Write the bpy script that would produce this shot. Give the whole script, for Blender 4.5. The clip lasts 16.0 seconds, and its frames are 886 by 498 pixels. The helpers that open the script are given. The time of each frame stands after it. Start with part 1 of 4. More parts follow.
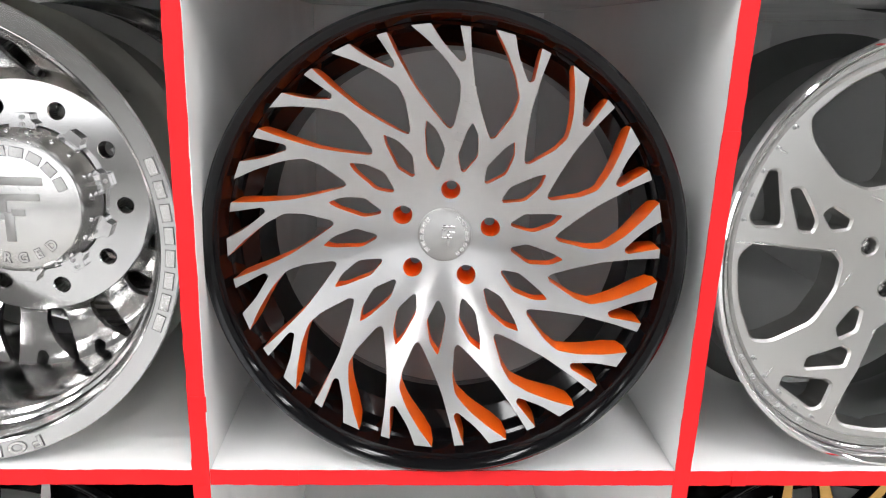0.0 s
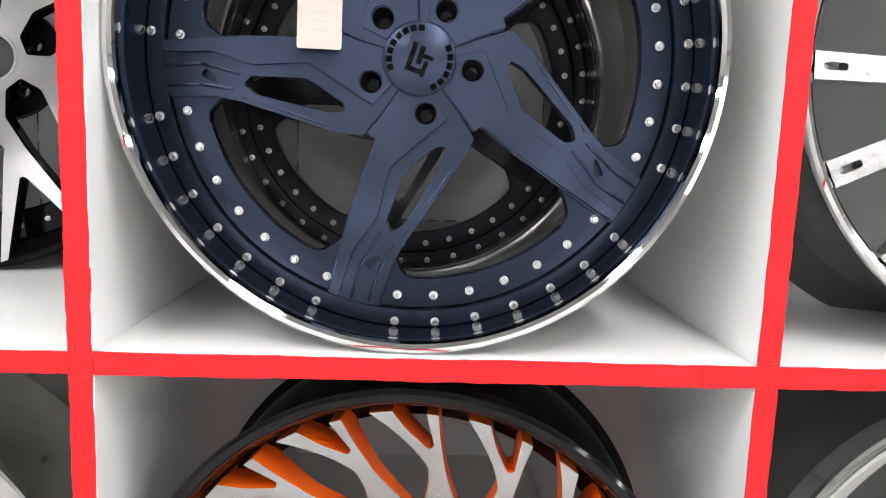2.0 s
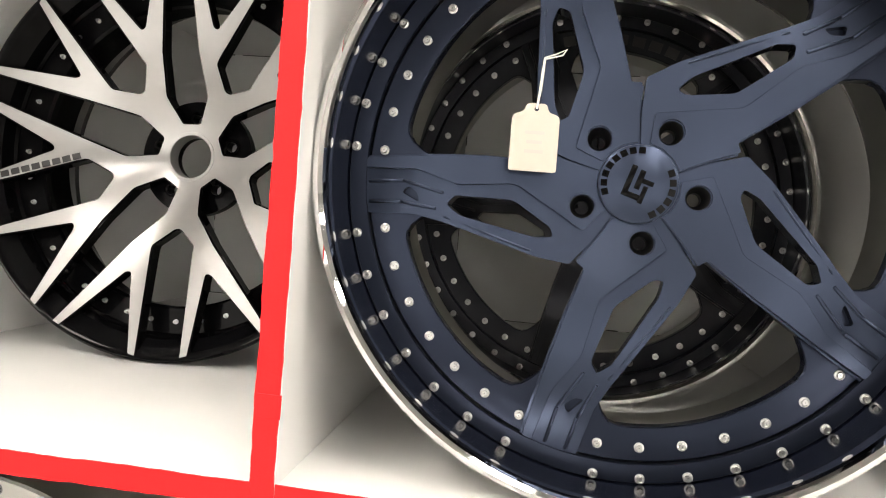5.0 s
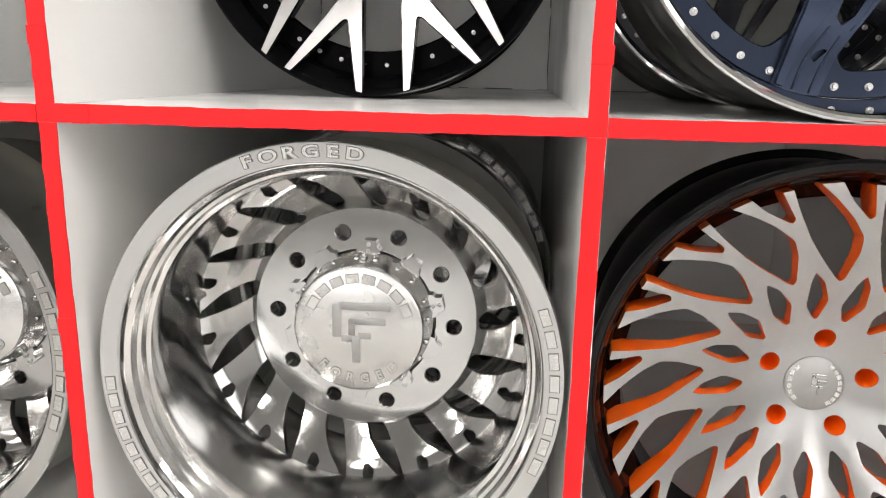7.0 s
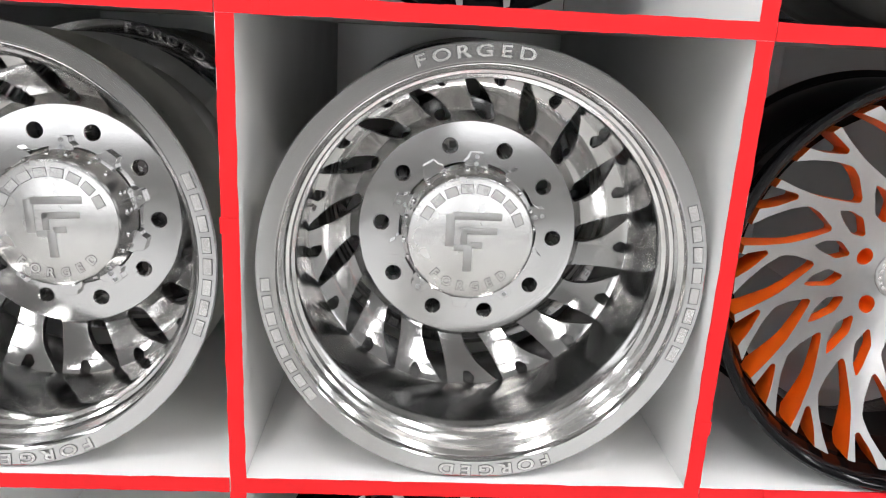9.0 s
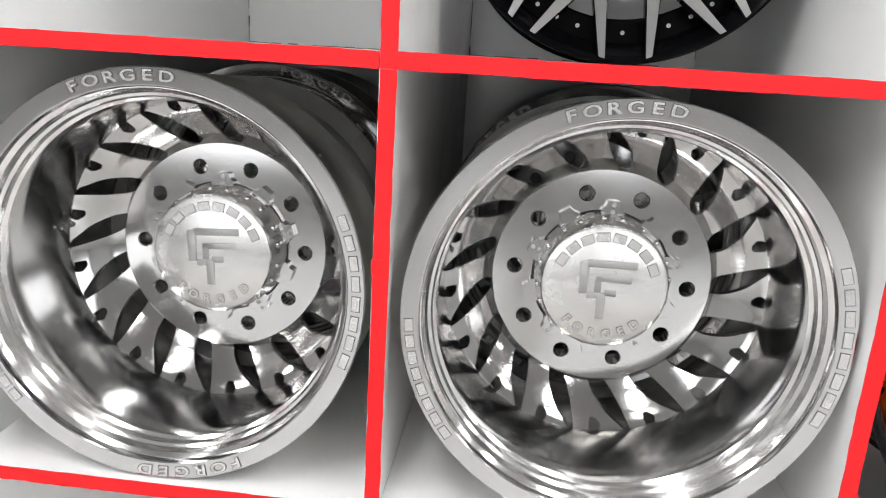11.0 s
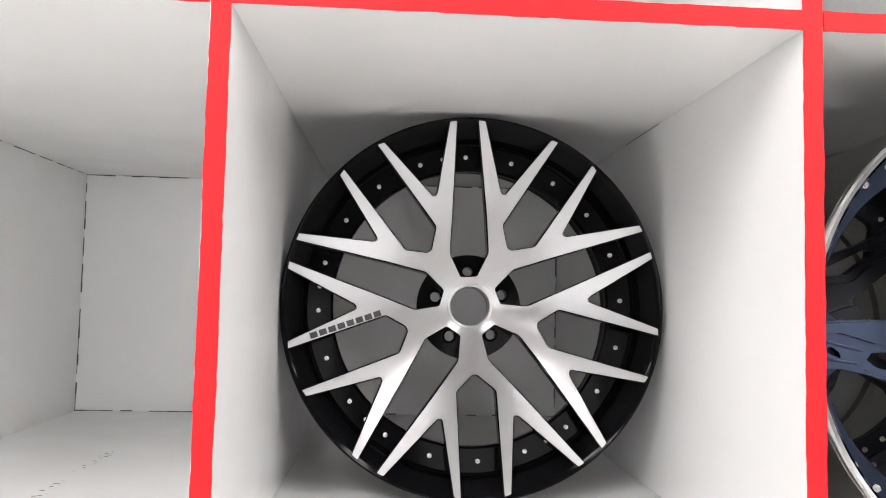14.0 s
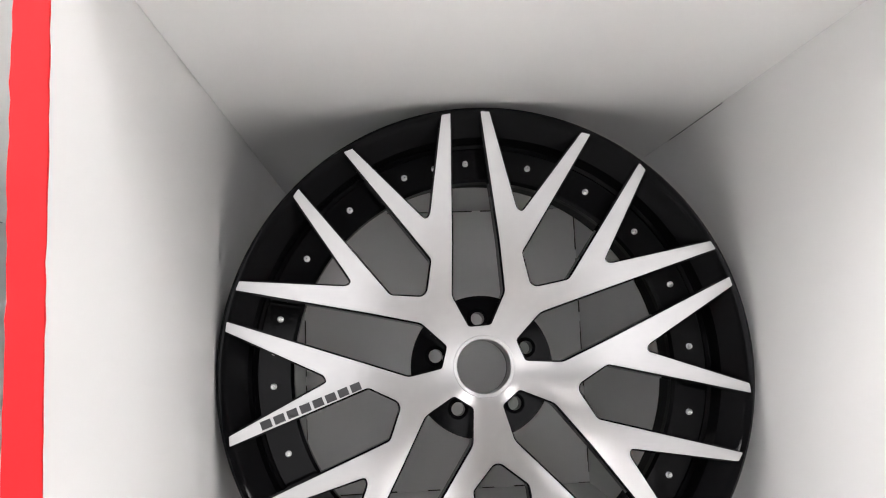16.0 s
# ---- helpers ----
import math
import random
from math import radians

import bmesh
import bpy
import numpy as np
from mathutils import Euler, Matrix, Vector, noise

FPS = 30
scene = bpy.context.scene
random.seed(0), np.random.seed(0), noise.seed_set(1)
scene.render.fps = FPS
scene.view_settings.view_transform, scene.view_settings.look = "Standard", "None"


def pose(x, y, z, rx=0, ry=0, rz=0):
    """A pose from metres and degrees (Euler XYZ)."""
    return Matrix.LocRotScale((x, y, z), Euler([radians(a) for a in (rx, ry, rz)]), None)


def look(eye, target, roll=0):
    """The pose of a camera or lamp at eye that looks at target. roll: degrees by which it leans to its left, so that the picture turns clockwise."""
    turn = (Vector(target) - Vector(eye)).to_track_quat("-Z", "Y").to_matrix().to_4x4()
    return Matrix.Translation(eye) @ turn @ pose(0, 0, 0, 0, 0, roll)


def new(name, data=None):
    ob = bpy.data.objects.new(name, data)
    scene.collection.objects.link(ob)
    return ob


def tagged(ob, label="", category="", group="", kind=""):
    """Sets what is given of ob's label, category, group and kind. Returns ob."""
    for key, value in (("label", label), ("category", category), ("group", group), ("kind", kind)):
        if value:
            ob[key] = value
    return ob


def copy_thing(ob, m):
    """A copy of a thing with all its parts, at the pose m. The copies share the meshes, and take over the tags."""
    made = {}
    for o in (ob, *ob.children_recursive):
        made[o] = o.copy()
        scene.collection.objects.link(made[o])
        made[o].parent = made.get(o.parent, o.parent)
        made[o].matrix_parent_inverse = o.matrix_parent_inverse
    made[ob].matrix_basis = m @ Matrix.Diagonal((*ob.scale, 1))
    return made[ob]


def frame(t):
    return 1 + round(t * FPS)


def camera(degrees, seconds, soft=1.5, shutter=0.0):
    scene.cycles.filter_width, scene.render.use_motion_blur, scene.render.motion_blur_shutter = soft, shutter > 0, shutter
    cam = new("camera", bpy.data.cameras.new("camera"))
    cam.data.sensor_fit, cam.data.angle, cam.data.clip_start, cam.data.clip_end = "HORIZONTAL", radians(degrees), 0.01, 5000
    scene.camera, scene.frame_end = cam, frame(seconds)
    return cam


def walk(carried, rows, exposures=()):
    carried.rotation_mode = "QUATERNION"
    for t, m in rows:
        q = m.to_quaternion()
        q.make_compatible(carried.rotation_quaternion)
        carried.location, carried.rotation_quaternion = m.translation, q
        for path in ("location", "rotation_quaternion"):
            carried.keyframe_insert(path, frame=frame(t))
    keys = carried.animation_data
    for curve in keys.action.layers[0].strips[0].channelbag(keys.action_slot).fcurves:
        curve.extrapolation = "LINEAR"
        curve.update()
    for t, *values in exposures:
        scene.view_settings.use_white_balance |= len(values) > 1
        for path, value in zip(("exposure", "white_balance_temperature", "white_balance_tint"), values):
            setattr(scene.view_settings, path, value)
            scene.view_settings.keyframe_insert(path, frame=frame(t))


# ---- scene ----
cam = camera(61.7, 16.0, soft=1.1)

PATH = [
    (0, (0.287, -0.977, -0.072), (0.402, 0.937, -0.638), 2.1),
    (0.5, (0.304, -0.947, -0.031), (0.379, 0.969, -0.599), 1.6),
    (1, (0.336, -0.868, 0.05), (0.388, 1.064, -0.463), 1.5),
    (1.5, (0.33, -0.806, 0.143), (0.413, 1.152, -0.255), 1.6),
    (2, (0.333, -0.76, 0.239), (0.43, 1.217, -0.044), 2.1),
    (2.5, (0.344, -0.731, 0.296), (0.444, 1.26, 0.145), 2.8),
    (3, (0.381, -0.693, 0.327), (0.401, 1.306, 0.294), 3.8),
    (3.2, (0.388, -0.68, 0.335), (0.368, 1.32, 0.344), 4.3),
    (5.3, (0.162, -0.681, 0.247), (-0.104, 1.297, 0.133), 4.5),
    (5.5, (0.072, -0.709, 0.214), (-0.169, 1.271, 0.067), 4.4),
    (6, (-0.085, -0.761, 0.147), (-0.297, 1.206, -0.148), 3.2),
    (6.5, (-0.118, -0.817, 0.099), (-0.305, 1.137, -0.282), 2.5),
    (7, (-0.103, -0.947, 0.067), (-0.283, 0.988, -0.404), 1.2),
    (7.5, (-0.155, -1.019, 0.025), (-0.332, 0.899, -0.515), 0.5),
    (8, (-0.277, -1.01, -0.02), (-0.355, 0.907, -0.583), 1.3),
    (8.5, (-0.414, -1.005, -0.043), (-0.338, 0.913, -0.604), 2.5),
    (9, (-0.476, -1.026, -0.023), (-0.377, 0.891, -0.583), 3.0),
    (9.2, (-0.49, -1.022, -0.013), (-0.424, 0.897, -0.573), 3.1),
    (11.3, (-0.54, -1.049, 0.028), (-0.72, 0.884, -0.454), 3.5),
    (11.5, (-0.523, -1.009, 0.045), (-0.652, 0.936, -0.404), 3.2),
    (12, (-0.506, -0.941, 0.129), (-0.526, 1.036, -0.168), 2.5),
    (12.5, (-0.496, -0.894, 0.225), (-0.444, 1.098, 0.055), 1.6),
    (13, (-0.508, -0.909, 0.307), (-0.41, 1.088, 0.289), 1.3),
    (13.5, (-0.524, -0.931, 0.368), (-0.402, 1.064, 0.442), 1.2),
    (13.8, (-0.506, -0.916, 0.372), (-0.407, 1.078, 0.488), 1.6),
    (14, (-0.513, -0.873, 0.371), (-0.384, 1.118, 0.499), 1.3),
    (14.5, (-0.467, -0.705, 0.347), (-0.341, 1.287, 0.476), 0.7),
    (15, (-0.468, -0.567, 0.338), (-0.356, 1.426, 0.461), -0.3),
    (15.5, (-0.483, -0.49, 0.354), (-0.383, 1.501, 0.521), -1.5),
    (16, (-0.489, -0.495, 0.404), (-0.353, 1.488, 0.625), -2.3),
]
walk(cam, [(t, look(eye, target, roll)) for t, eye, target, roll in PATH],
     exposures=[(0, -0.26, 6350, 10), (3, 0.03, 6500, 10), (5.5, 0.04, 7350, 10), (7, -0.3, 6750, 10), (9, -0.4, 6350, 10), (11.5, -0.35, 6400, 10), (13, -0.08, 6500, 12), (16, -0.08, 6500, 13)])

# ---- light, sky, exposure ----
world = bpy.data.worlds.new("world")
scene.world = world
world.use_nodes = True
world.node_tree.nodes["Background"].inputs[0].default_value = (0.75, 0.8, 0.9, 1)
world.node_tree.nodes["Background"].inputs[1].default_value = 0.02

PITCH = 0.727          # bay width
DEPTH = 1.405          # shelf depth
XS = [-2 * PITCH, -PITCH, 0.0, PITCH, 2 * PITCH]
ZS = [-1.443, -0.7215, 0.0, 0.7245, 1.446]
ROOM = (-7.0, 7.0, -9.0, DEPTH + 0.06, -1.56, 2.0)


# ---- materials ----
def material(name, color, rough=0.5, metal=0.0, var=0.06, scale=30.0, bump=0.0, bump_scale=200.0, coat=0.0, aniso=0.0, rough_var=0.0, dirt=0.0, spec=0.5):
    m = bpy.data.materials.new(name)
    m.use_nodes = True
    nt = m.node_tree
    b = nt.nodes["Principled BSDF"]
    tc = nt.nodes.new("ShaderNodeTexCoord")
    n1 = nt.nodes.new("ShaderNodeTexNoise")
    n1.inputs["Scale"].default_value = scale
    n1.inputs["Detail"].default_value = 6
    nt.links.new(tc.outputs["Object"], n1.inputs["Vector"])
    n2 = nt.nodes.new("ShaderNodeTexNoise")
    n2.inputs["Scale"].default_value = scale * 0.12
    n2.inputs["Detail"].default_value = 3
    nt.links.new(tc.outputs["Object"], n2.inputs["Vector"])
    add = nt.nodes.new("ShaderNodeMath")
    nt.links.new(n1.outputs["Fac"], add.inputs[0])
    nt.links.new(n2.outputs["Fac"], add.inputs[1])
    mr = nt.nodes.new("ShaderNodeMapRange")
    mr.inputs["From Min"].default_value = 0.6
    mr.inputs["From Max"].default_value = 1.4
    mr.inputs["To Min"].default_value = 1 - var
    mr.inputs["To Max"].default_value = 1 + var
    nt.links.new(add.outputs[0], mr.inputs["Value"])
    mul = nt.nodes.new("ShaderNodeMix")
    mul.data_type, mul.blend_type = "RGBA", "MULTIPLY"
    mul.inputs[0].default_value = 1.0
    mul.inputs[6].default_value = (*color, 1)
    nt.links.new(mr.outputs[0], mul.inputs[7])
    out = mul.outputs[2]
    if dirt:
        n3 = nt.nodes.new("ShaderNodeTexNoise")
        n3.inputs["Scale"].default_value = 9.0
        n3.inputs["Detail"].default_value = 9
        n3.inputs["Roughness"].default_value = 0.75
        nt.links.new(tc.outputs["Object"], n3.inputs["Vector"])
        cr = nt.nodes.new("ShaderNodeMapRange")
        cr.inputs["From Min"].default_value = 0.70
        cr.inputs["From Max"].default_value = 0.78
        cr.inputs["To Max"].default_value = dirt
        nt.links.new(n3.outputs["Fac"], cr.inputs["Value"])
        mx = nt.nodes.new("ShaderNodeMix")
        mx.data_type = "RGBA"
        mx.inputs[7].default_value = (0.12, 0.11, 0.1, 1)
        nt.links.new(cr.outputs[0], mx.inputs[0])
        nt.links.new(out, mx.inputs[6])
        out = mx.outputs[2]
    nt.links.new(out, b.inputs["Base Color"])
    b.inputs["Roughness"].default_value = rough
    b.inputs["Metallic"].default_value = metal
    b.inputs["Specular IOR Level"].default_value = spec
    b.inputs["Coat Weight"].default_value = coat
    b.inputs["Coat Roughness"].default_value = 0.05
    if rough_var:
        rr = nt.nodes.new("ShaderNodeMapRange")
        rr.inputs["From Min"].default_value = 0.6
        rr.inputs["From Max"].default_value = 1.4
        rr.inputs["To Min"].default_value = max(0.01, rough - rough_var)
        rr.inputs["To Max"].default_value = rough + rough_var
        nt.links.new(add.outputs[0], rr.inputs["Value"])
        nt.links.new(rr.outputs[0], b.inputs["Roughness"])
    if aniso:
        b.inputs["Anisotropic"].default_value = aniso
        b.inputs["Anisotropic Rotation"].default_value = 0.25
        tg = nt.nodes.new("ShaderNodeTangent")
        tg.direction_type, tg.axis = "RADIAL", "Z"
        nt.links.new(tg.outputs[0], b.inputs["Tangent"])
    if bump:
        n4 = nt.nodes.new("ShaderNodeTexNoise")
        n4.inputs["Scale"].default_value = bump_scale
        n4.inputs["Detail"].default_value = 4
        nt.links.new(tc.outputs["Object"], n4.inputs["Vector"])
        bp = nt.nodes.new("ShaderNodeBump")
        bp.inputs["Strength"].default_value = bump
        bp.inputs["Distance"].default_value = 0.002
        nt.links.new(n4.outputs["Fac"], bp.inputs["Height"])
        nt.links.new(bp.outputs[0], b.inputs["Normal"])
    return m


def emitter(name, color, strength):
    m = bpy.data.materials.new(name)
    m.use_nodes = True
    b = m.node_tree.nodes["Principled BSDF"]
    b.inputs["Base Color"].default_value = (0.8, 0.8, 0.8, 1)
    b.inputs["Emission Color"].default_value = (*color, 1)
    b.inputs["Emission Strength"].default_value = strength
    return m


WHITE = material("white_lacquer", (0.93, 0.93, 0.92), 0.20, var=0.02, scale=6, bump=0.05, bump_scale=12, rough_var=0.06, dirt=0.05)
RED = material("red_tape", (0.76, 0.012, 0.016), 0.55, var=0.05, scale=40, spec=0.25, bump=0.25, bump_scale=60)
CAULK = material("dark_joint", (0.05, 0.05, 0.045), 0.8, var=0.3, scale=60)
FACE = material("turned_aluminium", (0.41, 0.405, 0.40), 0.31, 1.0, var=0.03, scale=90, aniso=0.85, rough_var=0.02)
POLISH = material("polished_aluminium", (0.47, 0.465, 0.46), 0.10, 1.0, var=0.02, scale=12, rough_var=0.02)
# same polished metal, lightened so the colour carries the dish's bounced light
DISHLIGHT = material("lightened_dish_aluminium", (0.80, 0.795, 0.785), 0.12, 1.0, var=0.02, scale=12, rough_var=0.02)
SATIN = material("satin_aluminium", (0.58, 0.572, 0.56), 0.24, 1.0, var=0.05, scale=30, rough_var=0.06)
CHROME = material("chrome", (0.72, 0.71, 0.71), 0.04, 1.0, var=0.02, scale=8)
ROUGHCHROME = material("textured_chrome", (0.66, 0.65, 0.64), 0.26, 1.0, var=0.05, scale=60, bump=0.5, bump_scale=110)
RAW = material("raw_barrel_aluminium", (0.60, 0.59, 0.55), 0.34, 1.0, var=0.1, scale=18, rough_var=0.08)
BLACK = material("gloss_black_paint", (0.003, 0.003, 0.0035), 0.07, var=0.1, scale=20, spec=0.06, bump=0.03, bump_scale=40)
SATINBLACK = material("satin_black_paint", (0.012, 0.012, 0.013), 0.32, var=0.2, scale=30)
ORANGE = material("orange_paint", (0.80, 0.125, 0.005), 0.36, var=0.06, scale=25, coat=0.2)
NAVY = material("satin_navy_paint", (0.033, 0.043, 0.070), 0.32, 0.9, var=0.03, scale=12)
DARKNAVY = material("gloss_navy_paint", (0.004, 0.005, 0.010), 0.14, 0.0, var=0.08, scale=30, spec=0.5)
# spoke navy with the flat ring's shade put into the colour
RINGSHADE = material("ring_navy_shaded", (0.017, 0.022, 0.037), 0.30, 0.9, var=0.03, scale=12)
# the front wheel's navy, set darker throughout for the wheel behind it
REARNAVY = material("rear_navy_darkened", (0.007, 0.008, 0.013), 0.3, 0.5, var=0.08, scale=30)
GREYBARREL = material("grey_barrel_paint", (0.11, 0.115, 0.11), 0.28, 0.4, var=0.08, scale=20)
DULLRAW = material("dull_barrel_metal", (0.26, 0.255, 0.24), 0.22, 1.0, var=0.12, scale=14, rough_var=0.08)
GLOSSBLACK = material("polished_black_paint", (0.003, 0.003, 0.0035), 0.09, var=0.1, scale=20, spec=0.22)
GOLD = material("gold_face_paint", (0.55, 0.33, 0.10), 0.3, 0.9, var=0.06, scale=40)
# dark border colour, painted as the shade along letter edges
EDGESHADE = material("letter_edge_shade", (0.15, 0.148, 0.145), 0.4, 1.0, var=0.06, scale=60)
ENGRAVE = material("engraved_metal", (0.36, 0.355, 0.345), 0.34, 1.0, var=0.06, scale=60)
BOLT = material("zinc_bolt", (0.48, 0.48, 0.475), 0.28, 1.0, var=0.1, scale=200)
HOLE = material("lug_bore", (0.02, 0.02, 0.022), 0.4, var=0.2)
PAPER = material("cream_card", (0.50, 0.45, 0.39), 0.8, var=0.04, scale=60)
INK = material("faded_ink", (0.45, 0.42, 0.39), 0.8)
STRING = material("white_string", (0.8, 0.78, 0.74), 0.8, var=0.1, scale=400)
WALLP = material("room_wall_paint", (0.62, 0.62, 0.61), 0.6, var=0.05, scale=4)
FLOORP = material("grey_floor", (0.64, 0.63, 0.61), 0.16, var=0.10, scale=3, rough_var=0.04)
CEILP = material("ceiling_paint", (0.30, 0.30, 0.295), 0.7, var=0.04, scale=5)
LIGHTM = emitter("lamp_diffuser", (1.0, 0.985, 0.975), 37.0)
# glow of an added, unseen source facing the shelving
ADDEDGLOW = emitter("added_front_glow", (0.99, 0.99, 1.0), 3.2)
SILVER = material("brushed_silver", (0.50, 0.495, 0.48), 0.34, 1.0, var=0.03, scale=20)
HOUSING = material("lamp_housing", (0.7, 0.7, 0.7), 0.4, 0.2)


# ---- mesh helpers ----
def link_mesh(name, me, mats, parent=None, label="", smooth=35):
    for m in mats if isinstance(mats, (list, tuple)) else [mats]:
        me.materials.append(m)
    if smooth:
        me.polygons.foreach_set("use_smooth", [True] * len(me.polygons))
        me.set_sharp_from_angle(angle=radians(smooth))
    ob = new(name, me)
    if parent is not None:
        ob.parent = parent
    if label:
        tagged(ob, label)
    return ob


def part(name, bm, mats, parent=None, label="", smooth=35):
    bmesh.ops.recalc_face_normals(bm, faces=bm.faces)
    me = bpy.data.meshes.new(name)
    bm.to_mesh(me)
    bm.free()
    return link_mesh(name, me, mats, parent, label, smooth)


def thing(name, label, category, group="", m=None, kind=""):
    ob = new(name)
    ob.empty_display_size = 0.05
    if m is not None:
        ob.matrix_basis = m
    return tagged(ob, label, category, group, kind)


def box(bm, x0, x1, y0, y1, z0, z1, bevel=0.0, m=None):
    r = bmesh.ops.create_cube(bm, size=1)
    for v in r["verts"]:
        v.co = Vector(((x0 + x1) / 2 + v.co.x * (x1 - x0), (y0 + y1) / 2 + v.co.y * (y1 - y0), (z0 + z1) / 2 + v.co.z * (z1 - z0)))
    if m is not None:
        bmesh.ops.transform(bm, matrix=m, verts=r["verts"])
    if bevel:
        es = list({e for v in r["verts"] for e in v.link_edges})
        bmesh.ops.bevel(bm, geom=es, offset=bevel, segments=2, affect="EDGES", profile=0.5)
    return bm


def lathe(profile, seg=128, closed=True):
    """Revolves (radius, height) points about local Z."""
    bm = bmesh.new()
    rings = []
    for r, d in profile:
        rings.append([bm.verts.new((r * math.cos(a), r * math.sin(a), d)) for a in (2 * math.pi * i / seg for i in range(seg))])
    n = len(rings)
    for i in range(n if closed else n - 1):
        a, b = rings[i], rings[(i + 1) % n]
        for j in range(seg):
            bm.faces.new((a[j], a[(j + 1) % seg], b[(j + 1) % seg], b[j]))
    return bm


def pol(r, a):
    return Vector((r * math.cos(radians(a)), r * math.sin(radians(a))))


def rounded(pts, radius, step=0.007):
    """A closed outline with rounded corners and no long edges."""
    pts = [Vector(p[:2]) for p in pts]
    out = []
    n = len(pts)
    for i in range(n):
        p, a, b = pts[i], pts[i - 1], pts[(i + 1) % n]
        rad = radius[i % len(radius)] if isinstance(radius, (list, tuple)) else radius
        ca, cb = min(rad, (a - p).length * 0.45), min(rad, (b - p).length * 0.45)
        s, e = p + (a - p).normalized() * ca, p + (b - p).normalized() * cb
        if rad < 1e-5:
            out.append(p)
        else:
            for k in range(4):
                t = k / 3
                out.append(s * (1 - t) ** 2 + p * 2 * t * (1 - t) + e * t * t)
    dense = []
    for i, p in enumerate(out):
        q = out[(i + 1) % len(out)]
        k = max(1, int((q - p).length / step))
        dense += [p + (q - p) * j / k for j in range(k)]
    return dense


def circle(x, y, r, n=24):
    return [Vector((x + r * math.cos(2 * math.pi * i / n), y + r * math.sin(2 * math.pi * i / n))) for i in range(n)]


def plate(name, loops, front, thick, bevel, mats, parent, label="", smooth=30):
    """A plate with holes from flat outlines. front(r): height of its face; thick(r): its depth. First material on the face, last on the flanks."""
    cu = bpy.data.curves.new(name, "CURVE")
    cu.dimensions, cu.fill_mode, cu.extrude, cu.bevel_depth, cu.bevel_resolution = "2D", "BOTH", 0.5, 0.0, 0
    for loop in loops:
        sp = cu.splines.new("POLY")
        sp.points.add(len(loop) - 1)
        for p, co in zip(sp.points, loop):
            p.co = (co[0], co[1], 0, 1)
        sp.use_cyclic_u = True
    tmp = bpy.data.objects.new(name, cu)
    scene.collection.objects.link(tmp)
    bpy.context.view_layer.update()
    me = bpy.data.meshes.new_from_object(tmp.evaluated_get(bpy.context.evaluated_depsgraph_get()))
    bpy.data.objects.remove(tmp)
    bpy.data.curves.remove(cu)
    bm = bmesh.new()
    bm.from_mesh(me)
    bpy.data.meshes.remove(me)
    bmesh.ops.remove_doubles(bm, verts=bm.verts, dist=1e-5)
    bmesh.ops.recalc_face_normals(bm, faces=bm.faces)
    bm.normal_update()
    for f in bm.faces:
        f.material_index = 0 if f.normal.z > 0.7 else 1
        f.smooth = True
    for side in (0, 2):
        for f in bm.faces:
            if f.normal.z < -0.7:
                f.material_index = 2
        for _ in range(4):
            cap = [f for f in bm.faces if f.material_index == side]
            inner = [e for e in bm.edges if len(e.link_faces) == 2 and all(f.material_index == side for f in e.link_faces)]
            bmesh.ops.beautify_fill(bm, faces=cap, edges=inner)
            limit = 0.013 if side == 0 else 0.022
            long = [e for e in bm.edges if len(e.link_faces) == 2 and all(f.material_index == side for f in e.link_faces) and e.calc_length() > limit]
            if not long:
                break
            bmesh.ops.subdivide_edges(bm, edges=long, cuts=1)
            bmesh.ops.triangulate(bm, faces=[f for f in bm.faces if f.material_index == side and len(f.verts) > 3])
    for f in bm.faces:
        if f.material_index == 2:
            f.material_index = 1
    if bevel:
        es = [e for e in bm.edges if len(e.link_faces) == 2 and {g.material_index for g in e.link_faces} == {0, 1} and all(v.co.z > 0 for v in e.verts)]
        for e in es:
            e.seam = True
    for v in bm.verts:
        r = math.hypot(v.co.x, v.co.y)
        v.co.z = front(r) - (0.5 - v.co.z) * thick(r)
    if bevel:
        try:
            res = bmesh.ops.bevel(bm, geom=es, offset=bevel, segments=1, affect="EDGES", profile=0.5, clamp_overlap=True, material=0)
            for f in res["faces"]:
                f.material_index = 2
        except Exception:
            pass
    chamfer = set()
    bm.faces.index_update()
    for f in bm.faces:
        if f.material_index == 2:
            chamfer.add(f.index)
            f.material_index = 0
    me = bpy.data.meshes.new(name)
    bm.to_mesh(me)
    bm.free()
    mats = mats if isinstance(mats, (list, tuple)) else [mats, mats]
    ob = link_mesh(name, me, mats, parent, label, smooth)
    normals = [c.vector.copy() for c in me.corner_normals]
    for p in me.polygons:
        if p.material_index == 0 and p.index not in chamfer:
            for li in p.loop_indices:
                co = me.vertices[me.loops[li].vertex_index].co
                r = math.hypot(co.x, co.y)
                slope = (front(r + 0.045) - front(max(r - 0.045, 0))) / (r + 0.045 - max(r - 0.045, 0))
                n = Vector((-slope * co.x / max(r, 1e-6), -slope * co.y / max(r, 1e-6), 1)).normalized()
                normals[li] = n
    me.normals_split_custom_set(normals)
    return ob


